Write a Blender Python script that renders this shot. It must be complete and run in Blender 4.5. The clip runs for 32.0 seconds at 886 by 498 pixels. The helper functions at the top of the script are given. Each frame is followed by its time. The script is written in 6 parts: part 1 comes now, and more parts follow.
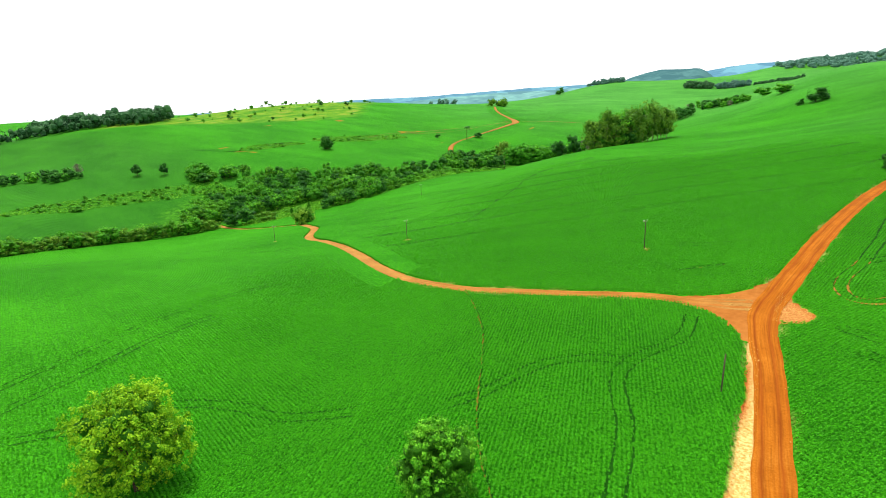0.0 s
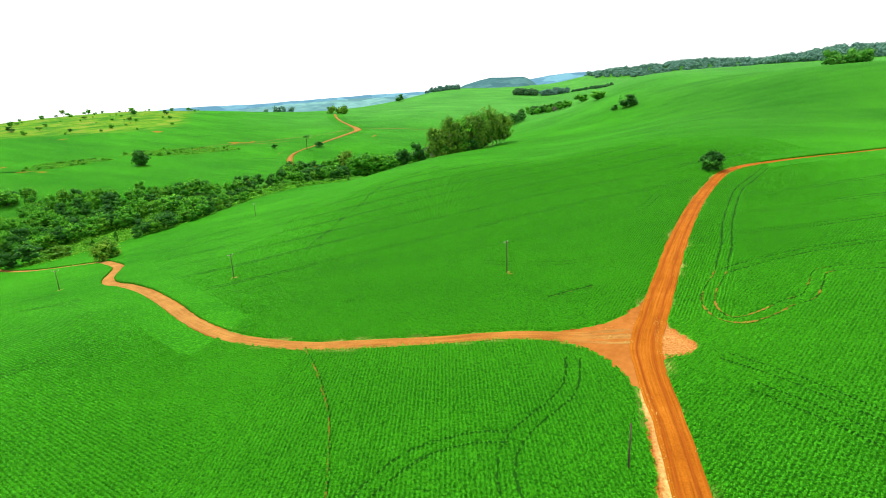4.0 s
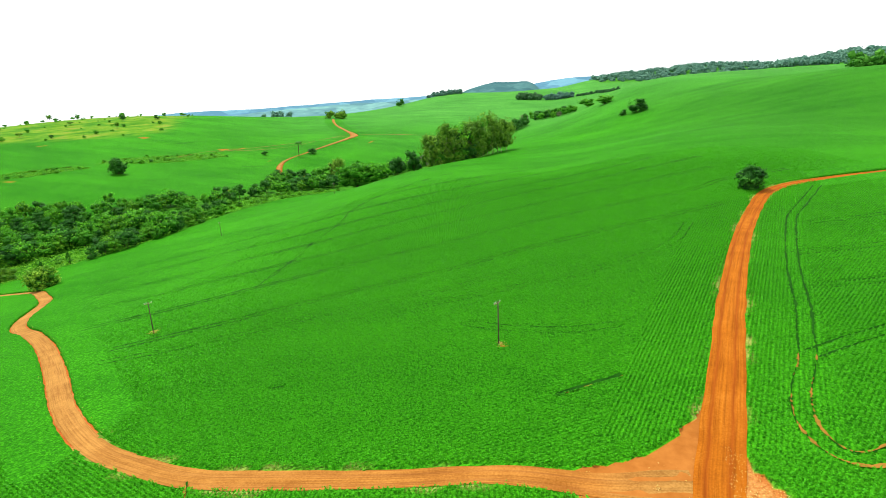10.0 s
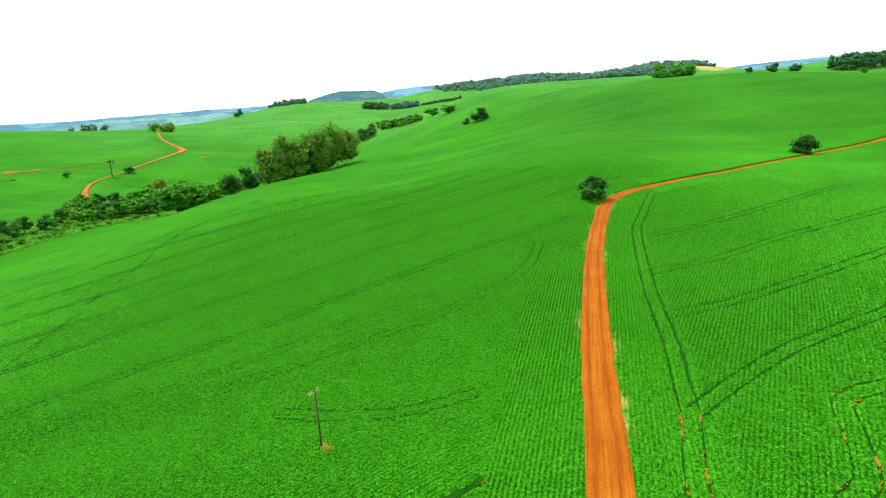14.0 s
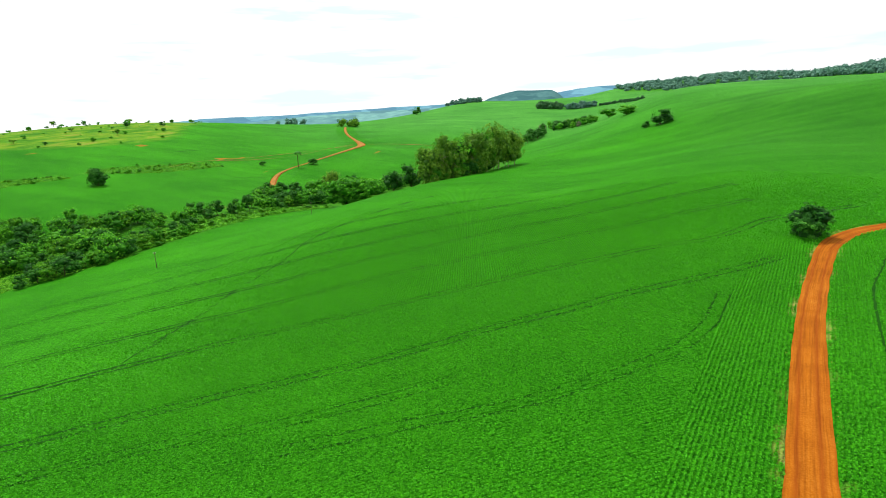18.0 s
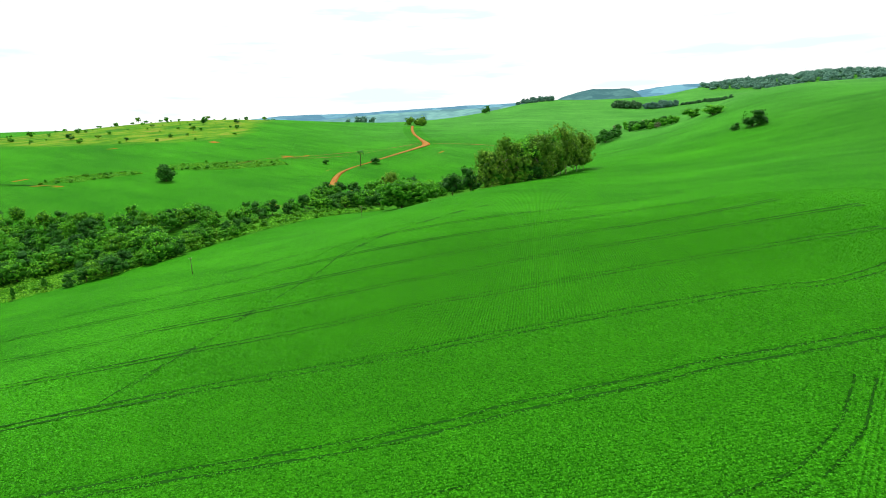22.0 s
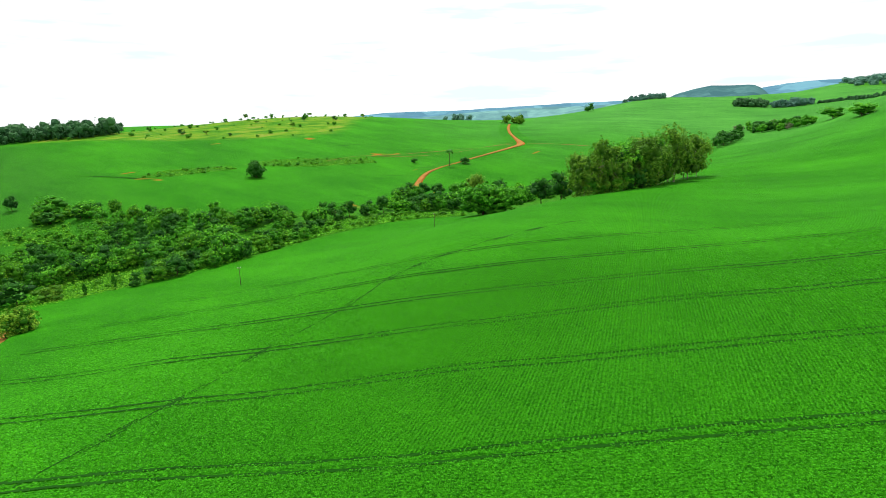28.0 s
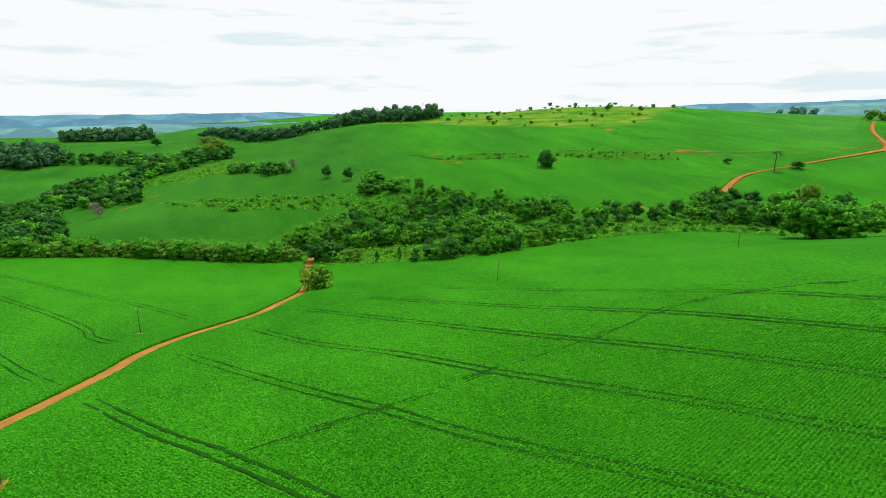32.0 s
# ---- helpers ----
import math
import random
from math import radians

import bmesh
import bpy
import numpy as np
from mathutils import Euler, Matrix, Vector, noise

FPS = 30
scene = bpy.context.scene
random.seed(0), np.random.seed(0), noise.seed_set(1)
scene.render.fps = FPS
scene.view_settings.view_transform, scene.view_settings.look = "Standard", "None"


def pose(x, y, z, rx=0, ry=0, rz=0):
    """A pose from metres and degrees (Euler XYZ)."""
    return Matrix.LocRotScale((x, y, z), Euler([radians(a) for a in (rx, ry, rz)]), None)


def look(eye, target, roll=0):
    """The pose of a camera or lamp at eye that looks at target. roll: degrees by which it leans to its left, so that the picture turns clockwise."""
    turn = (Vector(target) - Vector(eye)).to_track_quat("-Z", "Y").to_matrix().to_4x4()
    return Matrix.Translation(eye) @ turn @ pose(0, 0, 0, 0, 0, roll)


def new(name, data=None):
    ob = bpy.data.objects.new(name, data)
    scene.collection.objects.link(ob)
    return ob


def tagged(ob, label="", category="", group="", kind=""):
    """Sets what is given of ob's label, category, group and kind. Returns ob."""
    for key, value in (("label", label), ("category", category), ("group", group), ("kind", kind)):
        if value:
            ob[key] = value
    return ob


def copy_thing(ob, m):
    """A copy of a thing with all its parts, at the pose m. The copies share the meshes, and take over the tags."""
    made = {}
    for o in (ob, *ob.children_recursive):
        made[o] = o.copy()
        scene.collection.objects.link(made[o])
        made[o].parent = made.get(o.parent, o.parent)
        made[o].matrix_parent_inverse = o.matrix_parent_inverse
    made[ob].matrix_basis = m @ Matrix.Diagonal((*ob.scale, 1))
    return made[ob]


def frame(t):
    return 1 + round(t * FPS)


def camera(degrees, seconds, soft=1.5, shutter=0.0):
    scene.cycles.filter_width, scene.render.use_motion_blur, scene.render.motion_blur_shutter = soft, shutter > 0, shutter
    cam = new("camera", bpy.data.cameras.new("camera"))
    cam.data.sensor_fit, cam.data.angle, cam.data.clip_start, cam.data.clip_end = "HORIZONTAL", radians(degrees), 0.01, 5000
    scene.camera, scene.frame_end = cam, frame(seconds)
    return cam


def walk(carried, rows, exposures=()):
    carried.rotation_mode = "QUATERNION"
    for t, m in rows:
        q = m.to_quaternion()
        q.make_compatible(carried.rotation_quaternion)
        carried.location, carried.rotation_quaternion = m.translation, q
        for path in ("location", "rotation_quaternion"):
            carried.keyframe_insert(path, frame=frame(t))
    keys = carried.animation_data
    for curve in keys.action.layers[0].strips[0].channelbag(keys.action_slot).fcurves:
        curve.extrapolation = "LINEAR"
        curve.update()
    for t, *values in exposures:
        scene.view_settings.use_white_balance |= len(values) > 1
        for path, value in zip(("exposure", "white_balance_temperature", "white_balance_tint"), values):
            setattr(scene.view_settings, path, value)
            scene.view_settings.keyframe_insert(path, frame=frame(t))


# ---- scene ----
cam = camera(79.4, 32.0, soft=0.3)
PATH = [
    (0, (8.39, 13.798, 32.67), (7.382, 15.449, 32.161), -2.1),
    (0.5, (7.257, 16.339, 32.589), (6.302, 18.021, 32.081), -2.1),
    (1, (6.133, 18.455, 32.757), (5.249, 20.176, 32.25), -2.1),
    (1.5, (5.233, 20.702, 32.881), (4.408, 22.452, 32.375), -2.2),
    (2, (4.309, 23.022, 32.975), (3.537, 24.796, 32.47), -2.3),
    (2.5, (3.46, 25.54, 33.072), (2.752, 27.341, 32.565), -2.4),
    (3, (2.783, 28.012, 33.109), (2.159, 29.843, 32.602), -2.5),
    (3.5, (2.034, 30.495, 33.147), (1.484, 32.35, 32.639), -2.6),
    (4, (1.43, 33.024, 33.249), (0.924, 34.891, 32.741), -2.6),
    (4.5, (1.013, 35.493, 33.508), (0.511, 37.361, 33.001), -2.7),
    (6.5, (0.008, 45.848, 33.546), (-0.503, 47.716, 33.046), -2.7),
    (7, (-0.098, 48.663, 33.427), (-0.611, 50.531, 32.929), -2.7),
    (7.5, (-0.349, 51.22, 33.465), (-0.862, 53.088, 32.968), -2.7),
    (8, (-0.617, 53.861, 33.448), (-1.13, 55.729, 32.952), -2.7),
    (8.5, (-0.724, 56.583, 33.42), (-1.238, 58.451, 32.925), -2.7),
    (9, (-0.92, 59.155, 33.502), (-1.436, 61.023, 33.008), -2.6),
    (9.5, (-1.055, 61.887, 33.664), (-1.573, 63.754, 33.17), -2.7),
    (10, (-1.178, 64.534, 33.614), (-1.698, 66.402, 33.122), -2.6),
    (10.5, (-1.04, 67.107, 33.681), (-1.512, 68.987, 33.19), -2.7),
    (11, (-0.947, 69.951, 33.612), (-1.175, 71.875, 33.114), -3.1),
    (11.5, (-0.972, 72.585, 33.595), (-0.908, 74.519, 33.088), -3.4),
    (12, (-1.034, 75.025, 33.801), (-0.885, 76.954, 33.294), -3.5),
    (12.5, (-0.648, 77.681, 33.877), (-0.477, 79.608, 33.372), -3.5),
    (13, (-0.13, 80.27, 34.049), (0.05, 82.197, 33.546), -3.6),
    (13.5, (0.469, 83.003, 34.063), (0.606, 84.936, 33.567), -3.5),
    (14, (1.029, 85.609, 34.267), (1.025, 87.548, 33.78), -3.3),
    (14.5, (1.767, 88.276, 34.388), (1.482, 90.199, 33.916), -2.8),
    (15, (2.817, 90.876, 34.556), (2.287, 92.748, 34.095), -2.3),
    (15.5, (3.232, 93.625, 34.469), (2.677, 95.491, 34.01), -2.3),
    (17.5, (4.094, 104.383, 34.571), (3.541, 106.249, 34.111), -2.1),
    (18, (4.213, 106.87, 34.824), (3.613, 108.722, 34.362), -2.1),
    (18.5, (4.116, 109.959, 34.737), (3.442, 111.785, 34.277), -1.9),
    (19, (4.075, 112.727, 34.77), (3.333, 114.527, 34.311), -1.8),
    (19.5, (3.971, 115.294, 34.867), (3.172, 117.069, 34.408), -1.6),
    (20, (3.897, 117.969, 35.03), (3.065, 119.729, 34.571), -1.5),
    (20.5, (3.563, 120.628, 35.154), (2.714, 122.38, 34.697), -1.5),
    (21, (3.211, 123.154, 35.366), (2.361, 124.906, 34.909), -1.5),
    (21.5, (2.852, 125.692, 35.515), (2.011, 127.447, 35.055), -1.6),
    (22, (2.41, 128.261, 35.601), (1.579, 130.021, 35.142), -1.6),
    (22.5, (2.051, 130.668, 35.736), (1.233, 132.434, 35.275), -1.6),
    (23, (1.842, 133.317, 35.808), (1.043, 135.091, 35.346), -1.7),
    (23.5, (1.357, 135.472, 36.03), (0.58, 137.255, 35.566), -1.8),
    (24, (0.927, 137.766, 36.038), (0.16, 139.554, 35.574), -1.7),
    (24.5, (0.456, 140.164, 36.008), (-0.304, 141.955, 35.543), -1.7),
    (26.5, (-1.215, 149.731, 36.005), (-1.962, 151.527, 35.541), -1.8),
    (27, (-1.549, 151.818, 36.356), (-2.323, 153.603, 35.892), -1.8),
    (27.5, (-2.252, 154.025, 36.386), (-3.128, 155.762, 35.923), -1.5),
    (28, (-2.955, 155.87, 36.528), (-4.092, 157.449, 36.068), -1.1),
    (28.5, (-3.676, 158.373, 36.571), (-5.089, 159.711, 36.109), -0.4),
    (29, (-4.862, 161.207, 36.293), (-6.325, 162.49, 35.828), -0.3),
    (29.5, (-6.07, 163.376, 36.309), (-7.53, 164.661, 35.843), -0.3),
    (30, (-7.265, 165.13, 36.537), (-8.736, 166.4, 36.067), -0.2),
    (30.5, (-8.53, 167.036, 36.791), (-10.074, 168.215, 36.316), -0.1),
    (31, (-10.061, 168.908, 36.919), (-11.682, 169.976, 36.439), 0.2),
    (31.5, (-11.699, 170.872, 36.882), (-13.405, 171.797, 36.397), 0.3),
    (32, (-13.668, 172.505, 36.94), (-15.447, 173.275, 36.449), 0.5),
]
walk(cam, [(t, look(eye, target, roll)) for t, eye, target, roll in PATH], [(0, 0.04), (9, 0.06), (13, 0.05), (15, -0.02), (18, -0.22), (23, -0.20), (27, -0.11), (28.5, -0.28), (30, -0.39), (32, -0.43)])

# ---- daylight ----
SUN_AZ, SUN_EL = math.atan2(-0.74, 0.67), radians(65)      # azimuth from +y towards +x
sun_way = Vector((math.sin(SUN_AZ) * math.cos(SUN_EL), math.cos(SUN_AZ) * math.cos(SUN_EL), math.sin(SUN_EL)))
world = bpy.data.worlds.new("world")
scene.world = world
world.use_nodes = True
wn = world.node_tree.nodes
wl = world.node_tree.links
wn.clear()
w_out = wn.new("ShaderNodeOutputWorld")
w_bg = wn.new("ShaderNodeBackground")
w_sky = wn.new("ShaderNodeTexSky")
w_sky.sky_type = "NISHITA"
w_sky.sun_disc = False
w_sky.sun_elevation, w_sky.sun_rotation = SUN_EL, SUN_AZ
w_sky.dust_density, w_sky.air_density = 1.5, 1.0
w_co = wn.new("ShaderNodeTexCoord")
w_map = wn.new("ShaderNodeMapping")
w_map.inputs["Scale"].default_value = (1.5, 1.5, 13.0)
w_no = wn.new("ShaderNodeTexNoise")
w_no.inputs["Scale"].default_value, w_no.inputs["Detail"].default_value = 2.6, 5.0
w_no.inputs["Roughness"].default_value = 0.55
w_ramp = wn.new("ShaderNodeValToRGB")
w_ramp.color_ramp.elements[0].position, w_ramp.color_ramp.elements[1].position = 0.36, 0.44
w_ramp.color_ramp.elements[0].color = (0.52, 0.52, 0.52, 1)
w_mix = wn.new("ShaderNodeMix")
w_mix.data_type = "RGBA"
w_mix.inputs["B"].default_value = (15.0, 15.3, 15.5, 1)    # bright thin cloud
wl.new(w_co.outputs["Generated"], w_map.inputs["Vector"])
wl.new(w_map.outputs[0], w_no.inputs["Vector"])
wl.new(w_no.outputs["Fac"], w_ramp.inputs["Fac"])
wl.new(w_ramp.outputs["Color"], w_mix.inputs["Factor"])
w_veil = wn.new("ShaderNodeMix")
w_veil.data_type = "RGBA"
w_veil.inputs["Factor"].default_value = 0.9
w_veil.inputs["B"].default_value = (9.6, 12.9, 13.9, 1)     # thin veil of cloud before the blue
wl.new(w_sky.outputs[0], w_veil.inputs["A"])
wl.new(w_veil.outputs["Result"], w_mix.inputs["A"])
wl.new(w_mix.outputs["Result"], w_bg.inputs["Color"])
w_bg.inputs["Strength"].default_value = 0.085
wl.new(w_bg.outputs[0], w_out.inputs["Surface"])
sun = new("sun", bpy.data.lights.new("sun", "SUN"))
sun.data.energy, sun.data.angle, sun.data.color = 4.8, radians(0.6), (1.0, 0.96, 0.88)
sun.matrix_world = look(sun_way * 400, (0, 0, 0))

# ---- the land ----
LAND_X = (-1000, -640, -400, -260, -170, -90, -20, 50, 160, 380, 900)
LAND_Y = (-50, 80, 150, 220, 320, 460, 700, 1050, 1600)
LAND_Z = (
    (-26.7, -32.7, -32.4, -21.4, -7.2, -12.9, -4.8, -3.6, -3.5, 0.9, 10.6),
    (-17.4, -32.1, -33.8, -21.7, -12.6, -8.0, -3.6, -2.3, 3.6, 9.6, 27.5),
    (-8.0, -22.2, -24.3, -28.7, -18.1, -7.6, 0.6, 4.3, 8.3, 13.9, 36.7),
    (-6.0, -13.8, -16.9, -30.5, -16.8, -5.2, 3.6, 7.7, 9.9, 21.3, 45.1),
    (-3.0, 14.6, -3.7, -16.4, -14.6, 2.3, 6.6, 16.4, 12.5, 29.1, 51.6),
    (2.0, 30.9, 3.9, -14.5, -18.1, -0.8, 5.9, 16.7, 37.8, 39.3, 57.3),
    (10.0, 46.9, 13.1, 3.7, -5.1, 2.5, 18.5, 42.2, 54.9, 57.8, 61.6),
    (14.0, 41.0, 34.1, 33.8, 26.9, 24.8, 36.8, 62.2, 77.1, 76.7, 75.1),
    (18.0, 30.0, 86.0, 83.5, 82.1, 79.3, 83.3, 82.1, 76.5, 77.9, 85.8),
)
# far hills: place, half-widths, height
HILLS = (
    (-1650, 3650, 1400, 500, 95),
    (310, 1950, 390, 230, 62),
    (510, 1290, 160, 130, 30),
    (2150, 2900, 800, 500, 110),
    (-2600, 1500, 700, 900, 30),
)


def spline_rows(knots, q):
    """Weights of a natural cubic curve through the knots."""
    k = np.asarray(knots, float)
    n, h = len(k), np.diff(k)
    a, b = np.eye(n), np.zeros((n, n))
    for i in range(1, n - 1):
        a[i, i - 1:i + 2] = h[i - 1], 2 * (h[i - 1] + h[i]), h[i]
        b[i, i - 1:i + 2] = 6 / h[i - 1], -6 / h[i - 1] - 6 / h[i], 6 / h[i]
    bend = np.linalg.solve(a, b)
    c = np.clip(np.asarray(q, float).ravel(), k[0], k[-1])
    i = np.clip(np.searchsorted(k, c) - 1, 0, n - 2)
    d, one = h[i], np.eye(n)
    u = (k[i + 1] - c) / d
    v = 1 - u
    return (u[:, None] * one[i] + v[:, None] * one[i + 1] + ((u ** 3 - u) * d * d / 6)[:, None] * bend[i]
            + ((v ** 3 - v) * d * d / 6)[:, None] * bend[i + 1])


def land(x, y):
    """Height of the bare ground."""
    x, y = np.broadcast_arrays(np.asarray(x, float), np.asarray(y, float))
    shape = x.shape
    xf, yf = x.ravel(), y.ravel()
    z = np.zeros(xf.size)
    table = np.array(LAND_Z)
    for s in range(0, xf.size, 60000):
        e = slice(s, s + 60000)
        z[e] = ((spline_rows(LAND_Y, yf[e]) @ table) * spline_rows(LAND_X, xf[e])).sum(1)
    for hx, hy, wx, wy, hh in HILLS:
        z += hh * np.exp(-((xf - hx) / wx) ** 2 - ((yf - hy) / wy) ** 2)
    return z.reshape(shape)


def land1(x, y):
    return float(land(np.array([x]), np.array([y]))[0])


def smooth_line(points, step=1.0):
    """A curve through the points (rows of any numbers), evenly stepped along x and y."""
    p = np.array(points, float)
    p = np.vstack([2 * p[0] - p[1], p, 2 * p[-1] - p[-2]])
    out = []
    for i in range(1, len(p) - 2):
        n = max(2, int(np.hypot(*(p[i + 1] - p[i])[:2]) / step))
        t = np.linspace(0, 1, n, endpoint=False)[:, None]
        out.append(0.5 * (2 * p[i] + (p[i + 1] - p[i - 1]) * t + (2 * p[i - 1] - 5 * p[i] + 4 * p[i + 1] - p[i + 2]) * t ** 2
                          + (3 * p[i] - p[i - 1] - 3 * p[i + 1] + p[i + 2]) * t ** 3))
    return np.vstack(out + [p[-2:-1]])


def line_distance(x, y, line):
    """Distance of points to a polyline, and to points of its width (third column) where it has one."""
    best = np.full(x.shape, 1e9)
    for a, b in zip(line[:-1], line[1:]):
        dx, dy = b[0] - a[0], b[1] - a[1]
        near = (x > min(a[0], b[0]) - 14) & (x < max(a[0], b[0]) + 14) & (y > min(a[1], b[1]) - 14) & (y < max(a[1], b[1]) + 14)
        if not near.any():
            continue
        xs, ys = x[near], y[near]
        t = np.clip(((xs - a[0]) * dx + (ys - a[1]) * dy) / (dx * dx + dy * dy + 1e-9), 0, 1)
        d = np.hypot(xs - a[0] - t * dx, ys - a[1] - t * dy)
        if len(a) > 2:
            d = d - (a[2] + t * (b[2] - a[2])) / 2
        best[near] = np.minimum(best[near], d)
    return best


def inside(x, y, poly):
    """Whether points lie in a polygon."""
    hit = np.zeros(x.shape, bool)
    for (ax, ay), (bx, by) in zip(poly, poly[1:] + poly[:1]):
        cross = ((ay > y) != (by > y)) & (x < (bx - ax) * (y - ay) / (by - ay + 1e-12) + ax)
        hit ^= cross
    return hit


def edge_fade(x, y, poly, soft):
    """1 well inside a polygon, 0 outside, over soft metres."""
    line = [*poly, poly[0]]
    d = line_distance(x, y, np.array(line, float))
    return np.where(inside(x, y, list(poly)), np.clip(d / soft, 0, 1), 0)


def wobble(x, y, size, seed=0):
    """Cheap smooth noise from -1 to 1."""
    a = np.sin(x / size * 1.7 + seed) + np.sin(y / size * 1.3 + 2.1 * seed + 1.0) + np.sin((x + y) / size * 0.9 + seed * 0.7) + np.sin((x - 1.7 * y) / size * 1.1 + 3 * seed)
    return a / 4


# ---- lines of the plan: roads (x, y, width), wheel tracks, edges ----
MAIN_ROAD = smooth_line(((18.5, -60, 4.2), (16.5, -20, 4.2), (14.7, 16, 4.2), (14.4, 22, 4.2), (13.3, 45, 4.0), (12.2, 65, 4.0), (11.9, 78, 3.8), (11.4, 90, 3.9), (10.6, 99, 4.2), (10.5, 108, 4.6), (12.4, 117, 4.6),
                         (16.25, 133, 4.4), (21.6, 155, 4.2), (31.5, 190, 3.8), (41.7, 219, 3.7), (47.3, 231, 4.0), (55.2, 239.3, 3.8), (70, 247, 3.0), (85, 253.5, 2.8),
                         (98, 260, 2.8), (130, 281, 2.8), (162, 305, 3.0), (194, 323, 3.0), (234, 346, 3.2), (270, 368, 3.4), (312, 394, 3.4), (360, 420, 3.4)), 0.8)
SIDE_ROAD = smooth_line(((9.0, 110.7, 4.6), (5.5, 110.2, 4.6), (0, 109.7, 3.4), (-8.9, 109.8, 2.9), (-19.9, 107.8, 2.8), (-30.9, 106.3, 3.1), (-41.9, 105.4, 3.1), (-51.9, 107.0, 3.1), (-60.9, 109.8, 3.1),
                         (-73.7, 116.8, 3.1), (-90.6, 128.9, 3.3), (-108.5, 141.2, 3.3), (-124.5, 150.4, 3.3), (-136.3, 155.8, 3.3), (-145.3, 163.3, 3.3), (-152.3, 172.3, 3.3), (-159.3, 180.8, 3.3), (-170.3, 188.2, 3.3),
                         (-182.3, 195.6, 3.3), (-195.6, 199.4, 3.3), (-212.0, 203.0, 3.3), (-232.0, 206.0, 3.3), (-256.0, 210.0, 3.3), (-272.0, 214.0, 3.3)), 0.8)
FAR_ROAD = smooth_line(((-455, 985, 4.0), (-424, 925, 4.0), (-380, 850, 4.2), (-335, 782, 5.0), (-303, 735, 9.5), (-299, 700, 7.0), (-300, 660, 5.0), (-301, 620, 3.2), (-300.5, 595, 2.0), (-300, 566, 2.0), (-292, 532, 4.6), (-268, 488, 5.2), (-260, 470, 4.2)), 4.0)
STRIP = smooth_line(((-42.1, 104.5), (-37.5, 99), (-34.9, 95.5), (-29.7, 87.9), (-25.5, 79.5), (-22.4, 72.5), (-18.3, 63.8), (-14.6, 57.7), (-11.6, 53.7), (-8, 48)), 0.8)
